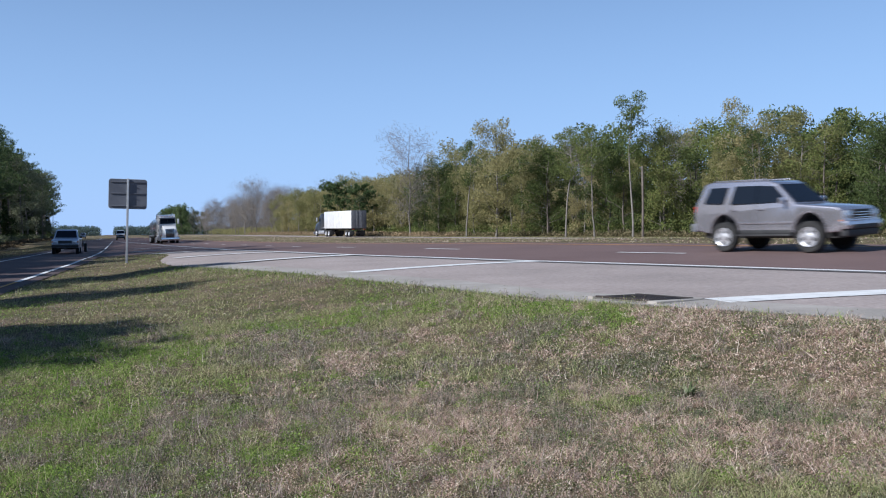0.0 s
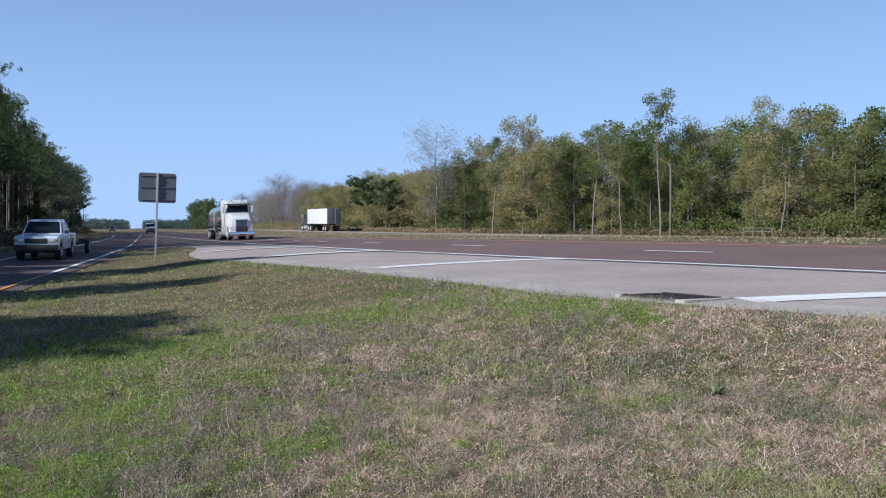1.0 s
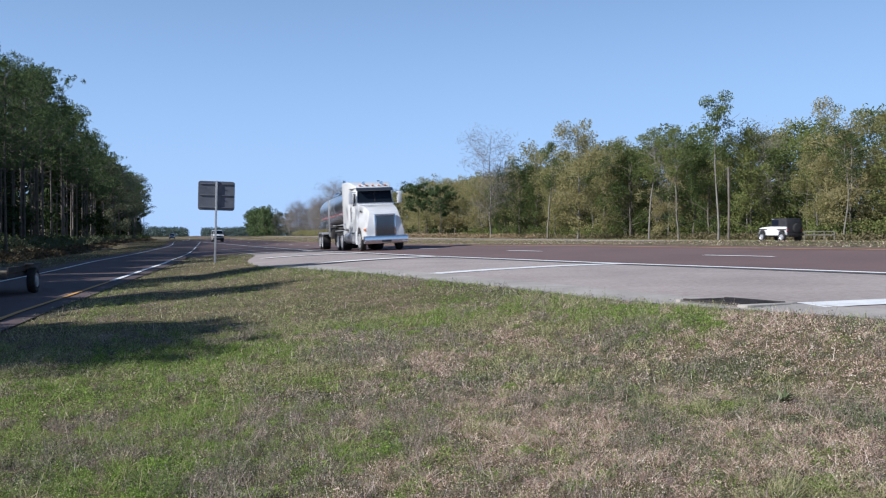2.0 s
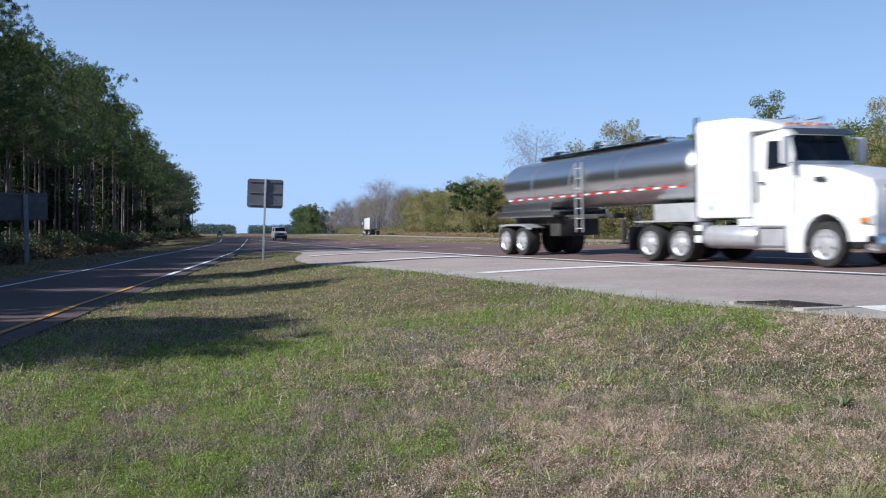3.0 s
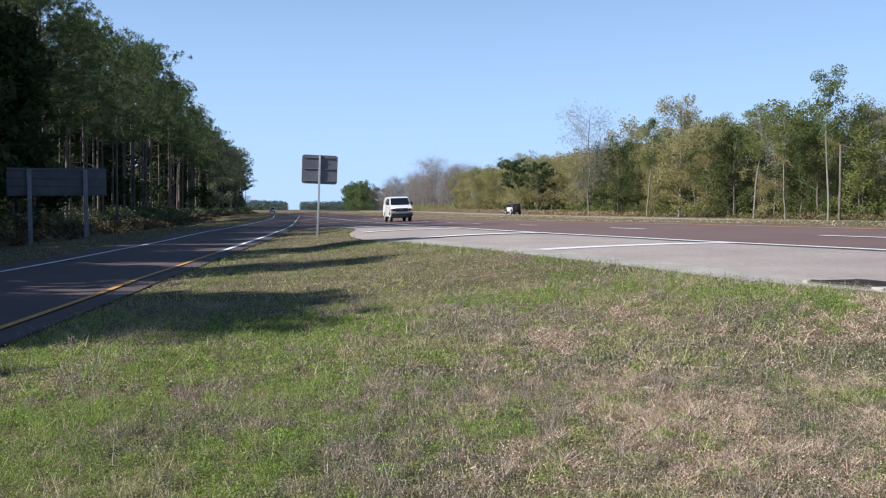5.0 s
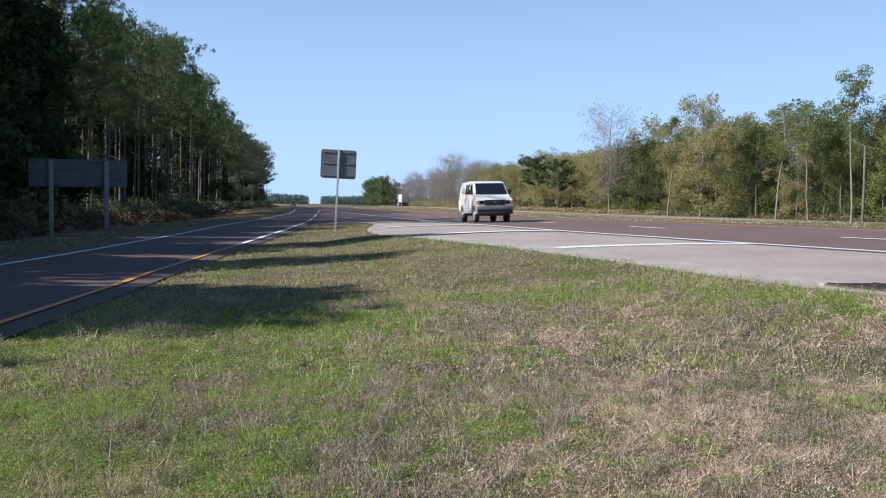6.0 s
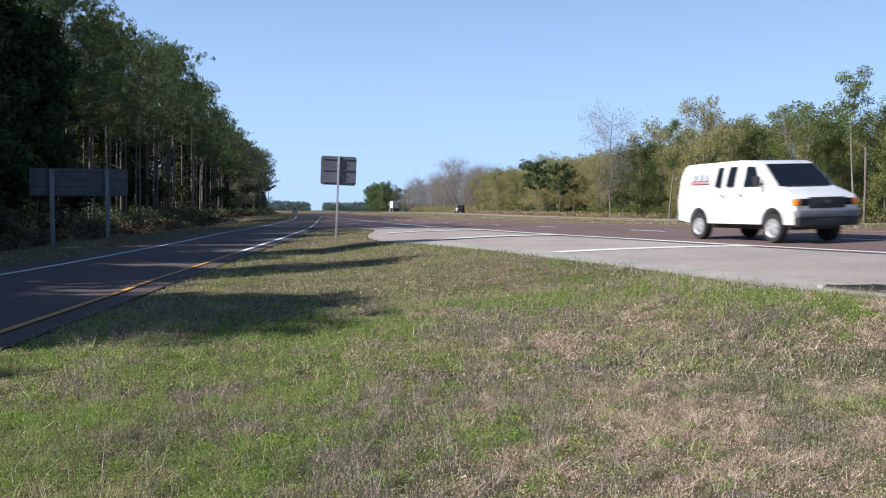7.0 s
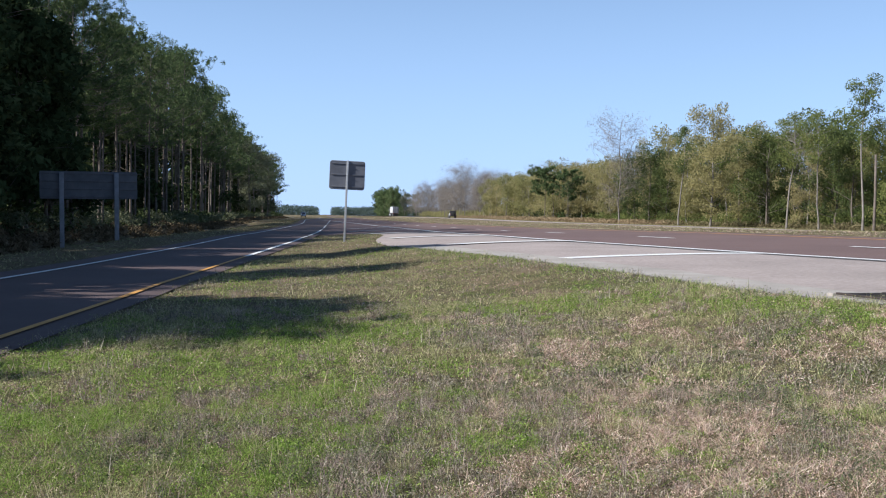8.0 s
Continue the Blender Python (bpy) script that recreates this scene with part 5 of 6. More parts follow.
def build_flat_trailer():
    t = tagged(new("flat_trailer"), "low dark flatbed trailer behind the pickup", "trailer")
    part("frame", block(1.5, 3.4, 0.12, 0, 0.2, 0.50, 0.02), CHASSIS, t)
    part("drawbar", block(0.12, 2.0, 0.1, 0, 2.7, 0.48, 0.01), CHASSIS, t)
    for k in range(9):
        part("plank", block(1.5, 0.34, 0.04, 0, -1.3 + k * 0.37, 0.59, 0.006), WOOD_DECK, t)
    for s in (-1, 1):
        part("side_rail", block(0.05, 3.4, 0.14, s * 0.76, 0.2, 0.66, 0.01), CHASSIS, t)
        fender = part("fender", block(0.24, 0.9, 0.05, s * 0.92, 0, 0.76, 0.02), CHASSIS, t)
        wheel(t, s * 0.92, 0, 0.33, 0.2, 0.19, GALV, 5)
    return t


def build_tractor(name, label, body_mat, chrome_on=True):
    """A long-nosed road tractor with a tall sleeper; the front axle stands at y 0, the tandem near -5.9."""
    t = tagged(new(name), label, "truck tractor")
    W = 1.05
    hood = [(1.18, 0.62, 0.96), (1.26, 0.95, 1.02), (1.16, 1.75, 0.84), (0.98, 2.06, 0.78), (0.2, 2.34, 0.84), (-1.05, 2.52, 0.93), (-1.05, 0.92, 1.02), (-0.66, 0.70, 1.12)] + arch(0, 0.66, 0.62, 1.14)
    part("hood", shell(hood, 0.07, 3), body_mat, t)
    cab = [(-0.95, 1.0, 1.08), (-0.95, 2.50, 1.05), (-1.20, 3.28, 0.98), (-1.5, 3.46, 0.96), (-2.4, 3.5, 0.98), (-2.4, 1.0, 1.10)]
    part("cab", shell(cab, 0.06, 3), body_mat, t)
    slp = [(-2.3, 1.22, 1.19), (-2.3, 3.40, 1.17), (-1.42, 3.40, 0.99), (-1.42, 3.50, 0.98), (-1.75, 3.62, 1.04), (-2.3, 3.75, 1.12), (-2.8, 3.83, 1.17), (-4.15, 3.85, 1.19), (-4.24, 3.72, 1.20), (-4.24, 1.30, 1.21), (-4.1, 1.22, 1.20)]
    part("sleeper", shell(slp, 0.07, 3), body_mat, t, "tall flat-sided sleeper box")
    part("frame_rail", block(0.9, 7.6, 0.28, 0, -3.0, 0.82, 0.02), CHASSIS, t)
    part("fifth_wheel", block(0.9, 0.9, 0.14, 0, -5.7, 1.1, 0.02), CHASSIS, t)
    part("grille", block(1.02, 0.09, 1.08, 0, 1.22, 1.30, 0.03), TRIM_BLACK, t, "tall dark grille with bright surround")
    for k in range(9):
        part("grille_bar", block(0.018, 0.04, 1.04, -0.46 + k * 0.115, 1.275, 1.30, 0.003), CHROME, t)
    for s in (-1, 1):
        part("grille_surround", block(0.06, 0.1, 1.14, s * 0.54, 1.23, 1.30, 0.02), CHROME, t)
    part("grille_surround", block(1.14, 0.1, 0.07, 0, 1.2, 1.88, 0.02), CHROME, t)
    bump = part("front_bumper", block(2.36, 0.34, 0.42, 0, 1.30, 0.58, 0.1), CHROME if chrome_on else TRIM_GREY, t, "bright deep front bumper")
    part("bumper_slot", block(0.5, 0.04, 0.1, 0, 1.475, 0.5, 0.01), TRIM_BLACK, bump)
    part("windscreen", pane([(-0.98, -0.955, 2.60), (0.98, -0.955, 2.60), (0.93, -1.16, 3.24), (-0.93, -1.16, 3.24)], 0.04, (0, 0.95, 0.3)), GLASS, t)
    part("windscreen_post", block(0.035, 0.03, 0.64, 0, 0, 0, 0.01), TRIM_BLACK, t, "", pose(0, -1.03, 2.92, 17))
    part("sun_visor", pane([(-1.02, -1.10, 3.40), (1.02, -1.10, 3.40), (1.02, -0.86, 3.24), (-1.02, -0.86, 3.24)], 0.03, (0, 0.7, 0.7)), CAR_DARK, t, "dark blue sun visor over the windscreen")
    for k in range(5):
        part("marker_light", block(0.12, 0.1, 0.06, -0.7 + k * 0.35, -1.46, 3.56, 0.02), AMBER, t)

    def face(s):
        lamp = part("headlight", block(0.3, 0.16, 0.22, s * 0.84, 1.10, 1.12, 0.04), LAMP_CLEAR, t, "clear headlight")
        part("turn_signal", block(0.1, 0.2, 0.12, s * 1.03, 0.98, 1.12, 0.03), AMBER, lamp)
        win = [(-1.16, 2.50), (-1.34, 3.12), (-1.86, 3.14), (-1.86, 2.44)]
        part("door_window", pane([(s * np.interp(z, [2.4, 3.28], [1.058, 0.982]) + s * 0.012, y, z) for y, z in (win if s > 0 else win[::-1])], 0.03, (s, 0, 0.1)), GLASS, t)
        part("door_seam", block(0.01, 0.012, 1.9, s * 1.088, -2.1, 1.98, 0.0), LOGO_GREY, t)
        part("door_seam", block(0.01, 0.012, 1.2, s * 1.075, -1.05, 1.7, 0.0), LOGO_GREY, t)
        part("door_handle", block(0.04, 0.18, 0.05, s * 1.10, -1.98, 2.1, 0.01), CHROME, t)
        part("grab_handle", block(0.035, 0.035, 0.8, s * 1.12, -2.16, 2.0, 0.01), TRIM_BLACK, t, "black upright grab handle")
        part("hood_vent", block(0.02, 0.34, 0.1, s * 0.955, -0.3, 2.12, 0.01), TRIM_BLACK, t, "dark slanted hood vent", pose(0, 0, 0))
        part("sleeper_vent", block(0.012, 0.3, 0.12, s * 1.205, -3.7, 1.5, 0.0), LOGO_GREY, t)
        mir = part("door_mirror", block(0.24, 0.12, 0.66, s * 1.36, -0.98, 2.86, 0.05), CAR_WHITE, t, "large white door mirror")
        for z in (2.55, 3.18):
            part("mirror_arm", block(0.34, 0.04, 0.04, s * 1.18, -1.04, z, 0.01), CHROME, mir)
        part("fuel_tank", turned([(-0.95, 0.05), (-0.95, 0.27), (-0.89, 0.31), (0.89, 0.31), (0.95, 0.27), (0.95, 0.05)], 24, "y"), ALLOY, t, "bright round fuel tank", pose(s * 0.97, -3.05, 0.72))
        for y in (-3.6, -2.5):
            part("tank_strap", turned([(-0.03, 0.315), (-0.03, 0.325), (0.03, 0.325), (0.03, 0.315)], 20, "y"), GALV, t, "", pose(s * 0.97, y, 0.72))
        part("step_box", block(0.34, 0.84, 0.62, s * 1.0, -1.62, 0.72, 0.04), ALLOY, t, "bright metal step box")
        part("fender_skirt", block(0.12, 0.5, 0.72, s * 1.08, -0.92, 0.70, 0.04), body_mat, t, "white panel behind the front wheel")
        for z in (0.5, 0.98):
            part("step_tread", block(0.12, 0.8, 0.04, s * 1.16, -1.62, z, 0.01), TRIM_GREY, t)
        part("tool_box", block(0.3, 0.5, 0.2, s * 1.02, -2.5, 1.1, 0.02), body_mat, t)
        part("quarter_fender", block(0.5, 0.28, 0.26, s * 0.95, -4.22, 1.0, 0.05), body_mat, t, "white quarter fender")
        part("quarter_fender", block(0.5, 0.24, 0.22, s * 0.95, -4.24, 0.66, 0.05), body_mat, t, "white quarter fender")
        part("fender_strap", block(0.52, 0.24, 0.07, s * 0.95, -4.23, 0.82, 0.01), TRIM_BLACK, t)
        part("exhaust_stack", turned([(0, 0.075), (0.02, 0.08), (2.9, 0.08), (3.0, 0.07)], 14, "z"), CHROME, t, "chrome exhaust stack", pose(s * 1.0, -4.4, 1.0))
        part("horn", turned([(0, 0.03), (0.35, 0.04), (0.5, 0.09)], 12, "y"), CHROME, t, "", pose(s * 0.5, -1.95, 3.70))
        part("mud_flap", block(0.6, 0.03, 0.7, s * 0.9, -7.25, 0.65, 0.01), TRIM_BLACK, t)
    both(face)
    for s in (-1, 1):
        wheel(t, s * 1.0, 0, 0.55, 0.3, 0.37, ALLOY, 5)
    for y in (-4.95, -6.28):
        for s in (-1, 1):
            wheel(t, s * 0.93, y, 0.53, 0.52, 0.36, ALLOY, 5)
    return t


def build_tanker():
    """A polished tank trailer; the kingpin stands at y 0, the tandem at -8.9."""
    t = tagged(new("tank_trailer"), "polished steel tank trailer with red and white tape", "tank trailer")
    bm = turned([(1.6, 0.06), (1.57, 0.55), (1.47, 0.80), (1.27, 0.90), (1.15, 0.91), (-9.7, 0.91), (-9.82, 0.89), (-10.02, 0.79), (-10.12, 0.54), (-10.15, 0.06)], 40, "y")
    part("tank", bm, TANK_STEEL, t, "long mirror-bright tank barrel", pose(0, 0, 2.62, 0.6) @ Matrix.Diagonal((1.22, 1, 1, 1)))
    for y in (-2.2, -5.0, -7.6):
        bm = turned([(-0.03, 0.91), (-0.03, 0.925), (0.03, 0.925), (0.03, 0.91)], 40, "y")
        part("weld_band", bm, TANK_STEEL, t, "", pose(0, y, 2.62 + y * 0.0105, 0.6) @ Matrix.Diagonal((1.22, 1, 1, 1)))
    part("spill_dam", block(0.7, 7.6, 0.16, 0, 0, 0, 0.03), CHROME, t, "raised walkway box along the top", pose(0, -4.4, 3.54, 0.6))
    for y in (-1.8, -4.6, -7.2):
        lid = part("manhole", turned([(0, 0.3), (0.1, 0.3), (0.16, 0.24)], 20, "z"), CHROME, t, "round manhole lid", pose(0, y, 3.64 + y * 0.0105, 0.6))
        part("lid_clamp", block(0.08, 0.66, 0.05, 0, 0, 0.17, 0.01), GALV, lid)
    part("frame_beam", block(0.8, 3.4, 0.5, 0, -8.6, 1.32, 0.02), CHASSIS, t)
    part("upper_coupler", block(1.2, 2.0, 0.5, 0, 0.0, 1.42, 0.03), GALV, t)
    part("underbelly", block(0.5, 3.0, 0.16, 0, -5.2, 1.36, 0.03), CHASSIS, t)
    part("pump_box", block(1.6, 0.7, 0.6, 0, -6.5, 1.0, 0.04), CHASSIS, t)
    part("rear_bumper", block(2.3, 0.14, 0.3, 0, -10.05, 0.92, 0.02), CHROME, t, "bright rear bumper")
    part("mudflap_bar", block(2.4, 0.08, 0.1, 0, -9.98, 1.1, 0.01), GALV, t)

    def face(s):
        for k in range(14):
            part("tape", block(0.012, 0.42, 0.055, 0, 0, 0, 0.0), RED_TAPE, t, "red reflective tape", pose(s * 1.035, 0.9 - k * 0.76, 2.14 - k * 0.008, 0.6))
            part("tape", block(0.012, 0.28, 0.055, 0, 0, 0, 0.0), CAR_WHITE, t, "white reflective tape", pose(s * 1.035, 0.54 - k * 0.76, 2.136 - k * 0.008, 0.6))
        # ladder
        for y in (-4.1, -4.5):
            part("ladder_rail", block(0.05, 0.05, 2.3, s * 1.16, y, 2.0, 0.01), GALV, t)
        for k in range(7):
            part("ladder_rung", block(0.04, 0.42, 0.035, s * 1.16, -4.3, 0.98 + k * 0.33, 0.008), GALV, t)
        # tandem fender: one bent sheet
        pts = [(-10.0, 0.62), (-9.95, 0.95), (-9.75, 1.12), (-9.4, 1.16), (-8.3, 1.16), (-7.95, 1.12), (-7.78, 1.04), (-7.45, 1.02)]
        bm = bmesh.new()
        a = [bm.verts.new((s * 0.62, y, z)) for y, z in pts]
        b = [bm.verts.new((s * 1.24, y, z)) for y, z in pts]
        c = [bm.verts.new((s * 0.62, y, z - 0.02)) for y, z in pts]
        d = [bm.verts.new((s * 1.24, y, z - 0.07)) for y, z in pts]
        for i in range(len(pts) - 1):
            for p, q in ((a, b), (b, d), (d, c), (c, a)):
                bm.faces.new((p[i], p[i + 1], q[i + 1], q[i]))
        part("fender", done(bm), ALLOY, t, "bright fender over the tandem")
        part("side_rail", block(0.06, 4.2, 0.22, s * 1.12, -8.2, 1.50, 0.01), TANK_STEEL, t, "grey polished side rail above the wheels")
        part("skirt", block(0.05, 3.7, 0.30, s * 1.02, -8.25, 1.74, 0.012), TANK_STEEL, t, "polished skirt between the barrel and the rail")
        part("drive_fender", block(0.62, 2.9, 0.05, s * 0.93, 0.35, 1.16, 0.02), ALLOY, t, "bright fender over the drive wheels")
        part("landing_leg", block(0.12, 0.14, 0.75, s * 0.6, -2.6, 0.86, 0.01), CHASSIS, t)
        part("landing_foot", block(0.3, 0.3, 0.05, s * 0.6, -2.6, 0.48, 0.01), CHASSIS, t)
        part("tail_light", turned([(0, 0.06), (0.03, 0.055)], 14, "y"), RED_LENS, t, "", pose(s * 0.9, -10.14, 0.95))
        part("mud_flap", block(0.58, 0.03, 0.6, s * 0.93, -10.0, 0.62, 0.01), TRIM_BLACK, t)
    both(face)
    for y in (-8.25, -9.55):
        for s in (-1, 1):
            wheel(t, s * 0.93, y, 0.53, 0.52, 0.36, ALLOY, 5)
    return t


def build_box_trailer():
    t = tagged(new("box_trailer"), "white container-sized box trailer seen from behind", "trailer")
    box = part("box", block(2.5, 12.4, 2.75, 0, -4.6, 2.72, 0.03), CAR_WHITE, t)
    # the trailer's rear lies in shade, painted here as grey frame and doors
    part("rear_frame", block(2.52, 0.08, 2.78, 0, -10.83, 2.72, 0.02), TRIM_GREY, t, "rear frame and doors coloured grey for shade")
    for s in (-1, 1):
        door = part("rear_door", block(1.16, 0.05, 2.55, s * 0.6, -10.88, 2.7, 0.01), TRIM_GREY, t)
        part("lock_bar", block(0.04, 0.05, 2.5, s * 0.35, -10.92, 2.7, 0.005), GALV, door)
        for k in range(10):
            part("side_post", block(0.03, 0.06, 2.5, s * 1.265, -10.2 + k * 1.22, 2.72, 0.005), CAR_WHITE, t)
        part("mud_flap", block(0.6, 0.03, 0.7, s * 0.9, -10.4, 0.6, 0.01), TRIM_BLACK, t)
        part("tail_light", block(0.3, 0.04, 0.1, s * 0.9, -10.9, 1.18, 0.01), RED_LENS, t)
        for y in (-8.3, -9.6):
            wheel(t, s * 0.93, y, 0.51, 0.52, 0.3, GALV, 5)
    part("rear_bumper", block(2.2, 0.1, 0.14, 0, -10.8, 0.6, 0.01), CHASSIS, t)
    part("underframe", block(1.0, 12.0, 0.24, 0, -4.6, 1.22, 0.02), CHASSIS, t)
    return t


def build_jeep():
    t = tagged(new("off_road_car"), "boxy white off-road car with a black soft top", "car")
    prof = [(0.45, 0.55, 0.62), (0.48, 1.02, 0.62), (0.40, 1.10, 0.62), (-0.85, 1.18, 0.74), (-2.85, 1.16, 0.76), (-2.88, 0.56, 0.74)] + arch(-2.37, 0.44, 0.5, 0.76) + arch(0, 0.44, 0.5, 0.74)
    part("body", shell(prof, 0.03, 2), CAR_WHITE, t)
    top = [(-0.95, 1.16, 0.72), (-1.22, 1.74, 0.66), (-1.4, 1.80, 0.65), (-2.75, 1.80, 0.65), (-2.92, 1.16, 0.72)]
    part("soft_top", shell(top, 0.04, 2), CANVAS, t, "black fabric soft top")
    part("windscreen", pane([(-0.66, -0.90, 1.2), (0.66, -0.90, 1.2), (0.62, -1.16, 1.70), (-0.62, -1.16, 1.70)], 0.03, (0, 0.9, 0.4)), GLASS, t)
    part("tailgate", block(1.42, 0.04, 0.62, 0, -2.9, 0.86, 0.01), CANVAS, t, "black tailgate")
    part("windscreen_frame", block(1.42, 0.05, 0.06, 0, -1.18, 1.74, 0.01), CAR_WHITE, t)
    spare = part("spare_wheel", turned([(-0.1, 0.1), (-0.11, 0.3), (-0.08, 0.37), (0.08, 0.37), (0.11, 0.3), (0.1, 0.1)], 24, "y"), RUBBER, t, "black spare wheel on the tailgate", pose(0.12, -3.05, 1.05))
    part("bumper", block(1.5, 0.14, 0.14, 0, 0.6, 0.58, 0.02), TRIM_BLACK, t)
    part("bumper", block(1.5, 0.14, 0.14, 0, -2.98, 0.58, 0.02), TRIM_BLACK, t)
    part("chassis", block(0.9, 3.2, 0.2, 0, -1.2, 0.48, 0.02), CHASSIS, t)
    for s in (-1, 1):
        part("front_fender", block(0.24, 1.0, 0.05, s * 0.72, -0.05, 0.98, 0.02), TRIM_BLACK, t)
        part("rear_flare", block(0.14, 0.95, 0.05, s * 0.8, -2.37, 0.96, 0.02), TRIM_BLACK, t)
        part("headlight", turned([(0, 0.09), (0.04, 0.085)], 16, "y"), LAMP_CLEAR, t, "", pose(s * 0.45, 0.46, 0.9))
        part("door_window", block(0.02, 0.8, 0.44, s * 0.705, -1.5, 1.46, 0.01), GLASS, t)
        part("tail_light", block(0.1, 0.05, 0.16, s * 0.66, -2.9, 0.9, 0.01), RED_LENS, t)
        part("door_mirror", block(0.16, 0.06, 0.16, s * 0.88, -0.95, 1.3, 0.02), TRIM_BLACK, t)
        for y in (0, -2.37):
            wheel(t, s * 0.72, y, 0.37, 0.24, 0.21, ALLOY, 5)
    return t



# ---- signs, drain and small things ----
SIGN_BACK = surface("weathered sign back", [(0.3, (0.10, 0.107, 0.13)), (0.7, (0.155, 0.163, 0.19))], 1.5, 20, 0.3, 0.6, 0.2)
# darker copy of the sign back: the woods' shade is put into its colour
GUIDE_BACK_SHADED = surface("guide sign back darkened for shade", [(0.3, (0.07, 0.073, 0.085)), (0.7, (0.12, 0.125, 0.14))], 1.5, 20, 0.3, 0.6, 0.2)
# galvanised posts in shade, the shade painted in as a darker, bluer grey
POST_SHADED = surface("galvanised steel darkened for shade", [(0.3, (0.17, 0.18, 0.20)), (0.7, (0.26, 0.27, 0.30))], 2.5, 22, 0.35, 0.7, 0.1)
GRATE = surface("rusty grate iron", [(0.3, (0.03, 0.026, 0.024)), (0.7, (0.09, 0.07, 0.06))], 5, 40, 0.5, 0.7, 0.4, bump=0.4)
DARK_CONCRETE = surface("dark concrete", [(0.3, (0.10, 0.095, 0.085)), (0.7, (0.18, 0.17, 0.15))], 3, 30, 0.5, 0.9, bump=0.3)


def rounded_plate(w, h, r, thick):
    """An upright panel with round corners, its middle at the origin, facing y."""
    bm = bmesh.new()
    pts = []
    for cx, cz, a0 in ((w / 2 - r, h / 2 - r, 0), (-w / 2 + r, h / 2 - r, 90), (-w / 2 + r, -h / 2 + r, 180), (w / 2 - r, -h / 2 + r, 270)):
        for k in range(6):
            a = radians(a0 + 18 * k)
            pts.append((cx + r * math.cos(a), cz + r * math.sin(a)))
    a = [bm.verts.new((x, -thick / 2, z)) for x, z in pts]
    b = [bm.verts.new((x, thick / 2, z)) for x, z in pts]
    bm.faces.new(a)
    bm.faces.new(b[::-1])
    for i in range(len(pts)):
        j = (i + 1) % len(pts)
        bm.faces.new((a[j], a[i], b[i], b[j]))
    return done(bm, 0.0)


def build_gore_sign():
    x, y = -13.2, 40.0
    t = tagged(new("road_sign"), "back of a rounded aluminium road sign on one post", "road sign")
    t.matrix_basis = pose(x, y, lie1(x, y), 0, 1.6, 18)
    part("post", block(0.09, 0.07, 3.62, 0, 0, 1.71, 0.008), GALV, t, "pale galvanised post")
    p = part("panel", rounded_plate(1.5, 1.22, 0.1, 0.012), SIGN_BACK, t, "dark weathered back of the panel", pose(0, 0.055, 2.88))
    for z in (-0.5, 0.02, 0.5):
        part("stiffener", block(1.36, 0.03, 0.04, 0, -0.024, z, 0.004), SIGN_BACK, p)
    for z in (0.5, 0.02, -0.5):
        part("bolt", turned([(0, 0.02), (-0.02, 0.018)], 8, "y"), GALV, p, "", pose(0, -0.105, z))
    rim = part("panel_rim", rounded_plate(1.53, 1.25, 0.11, 0.006), GALV, p, "", pose(0, 0.012, 0))


def build_guide_sign():
    a, b = np.array([-29.7, 44.2]), np.array([-27.5, 45.7])
    mid, d = (a + b) / 2, b - a
    turn = math.degrees(math.atan2(d[1], d[0]))
    t = tagged(new("guide_sign"), "back of a wide guide sign on two posts by the woods", "road sign")
    z0 = lie1(*mid)
    t.matrix_basis = pose(mid[0], mid[1], z0, 0, -1.0, turn)
    half = float(np.linalg.norm(d)) / 2
    bottom = 1.5 + 0.52 - z0
    # posts and panel carry the shade of the trees in their base colour
    for s in (-1, 1):
        post = part("post", block(0.18, 0.2, bottom + 1.75, s * half, 0, (bottom + 1.35) / 2 - 0.2, 0.01), POST_SHADED, t, "grey I-beam post, darkened for shade")
        for q in (-1, 1):
            part("post_flange", block(0.22, 0.03, bottom + 1.74, s * half, q * 0.1, (bottom + 1.35) / 2 - 0.2, 0.004), POST_SHADED, post)
    p = part("panel", rounded_plate(4.75, 1.42, 0.06, 0.02), GUIDE_BACK_SHADED, t, "aluminium back of the panel, darkened for shade", pose(0, 0.15, bottom + 0.71))
    for z in (-0.6, -0.2, 0.2, 0.6):
        part("stringer", block(4.7, 0.05, 0.06, 0, -0.035, z, 0.004), GUIDE_BACK_SHADED, p)
    for k in range(7):
        part("panel_seam", block(0.02, 0.02, 1.4, -2.04 + k * 0.68, -0.016, 0, 0.0), GUIDE_BACK_SHADED, p)


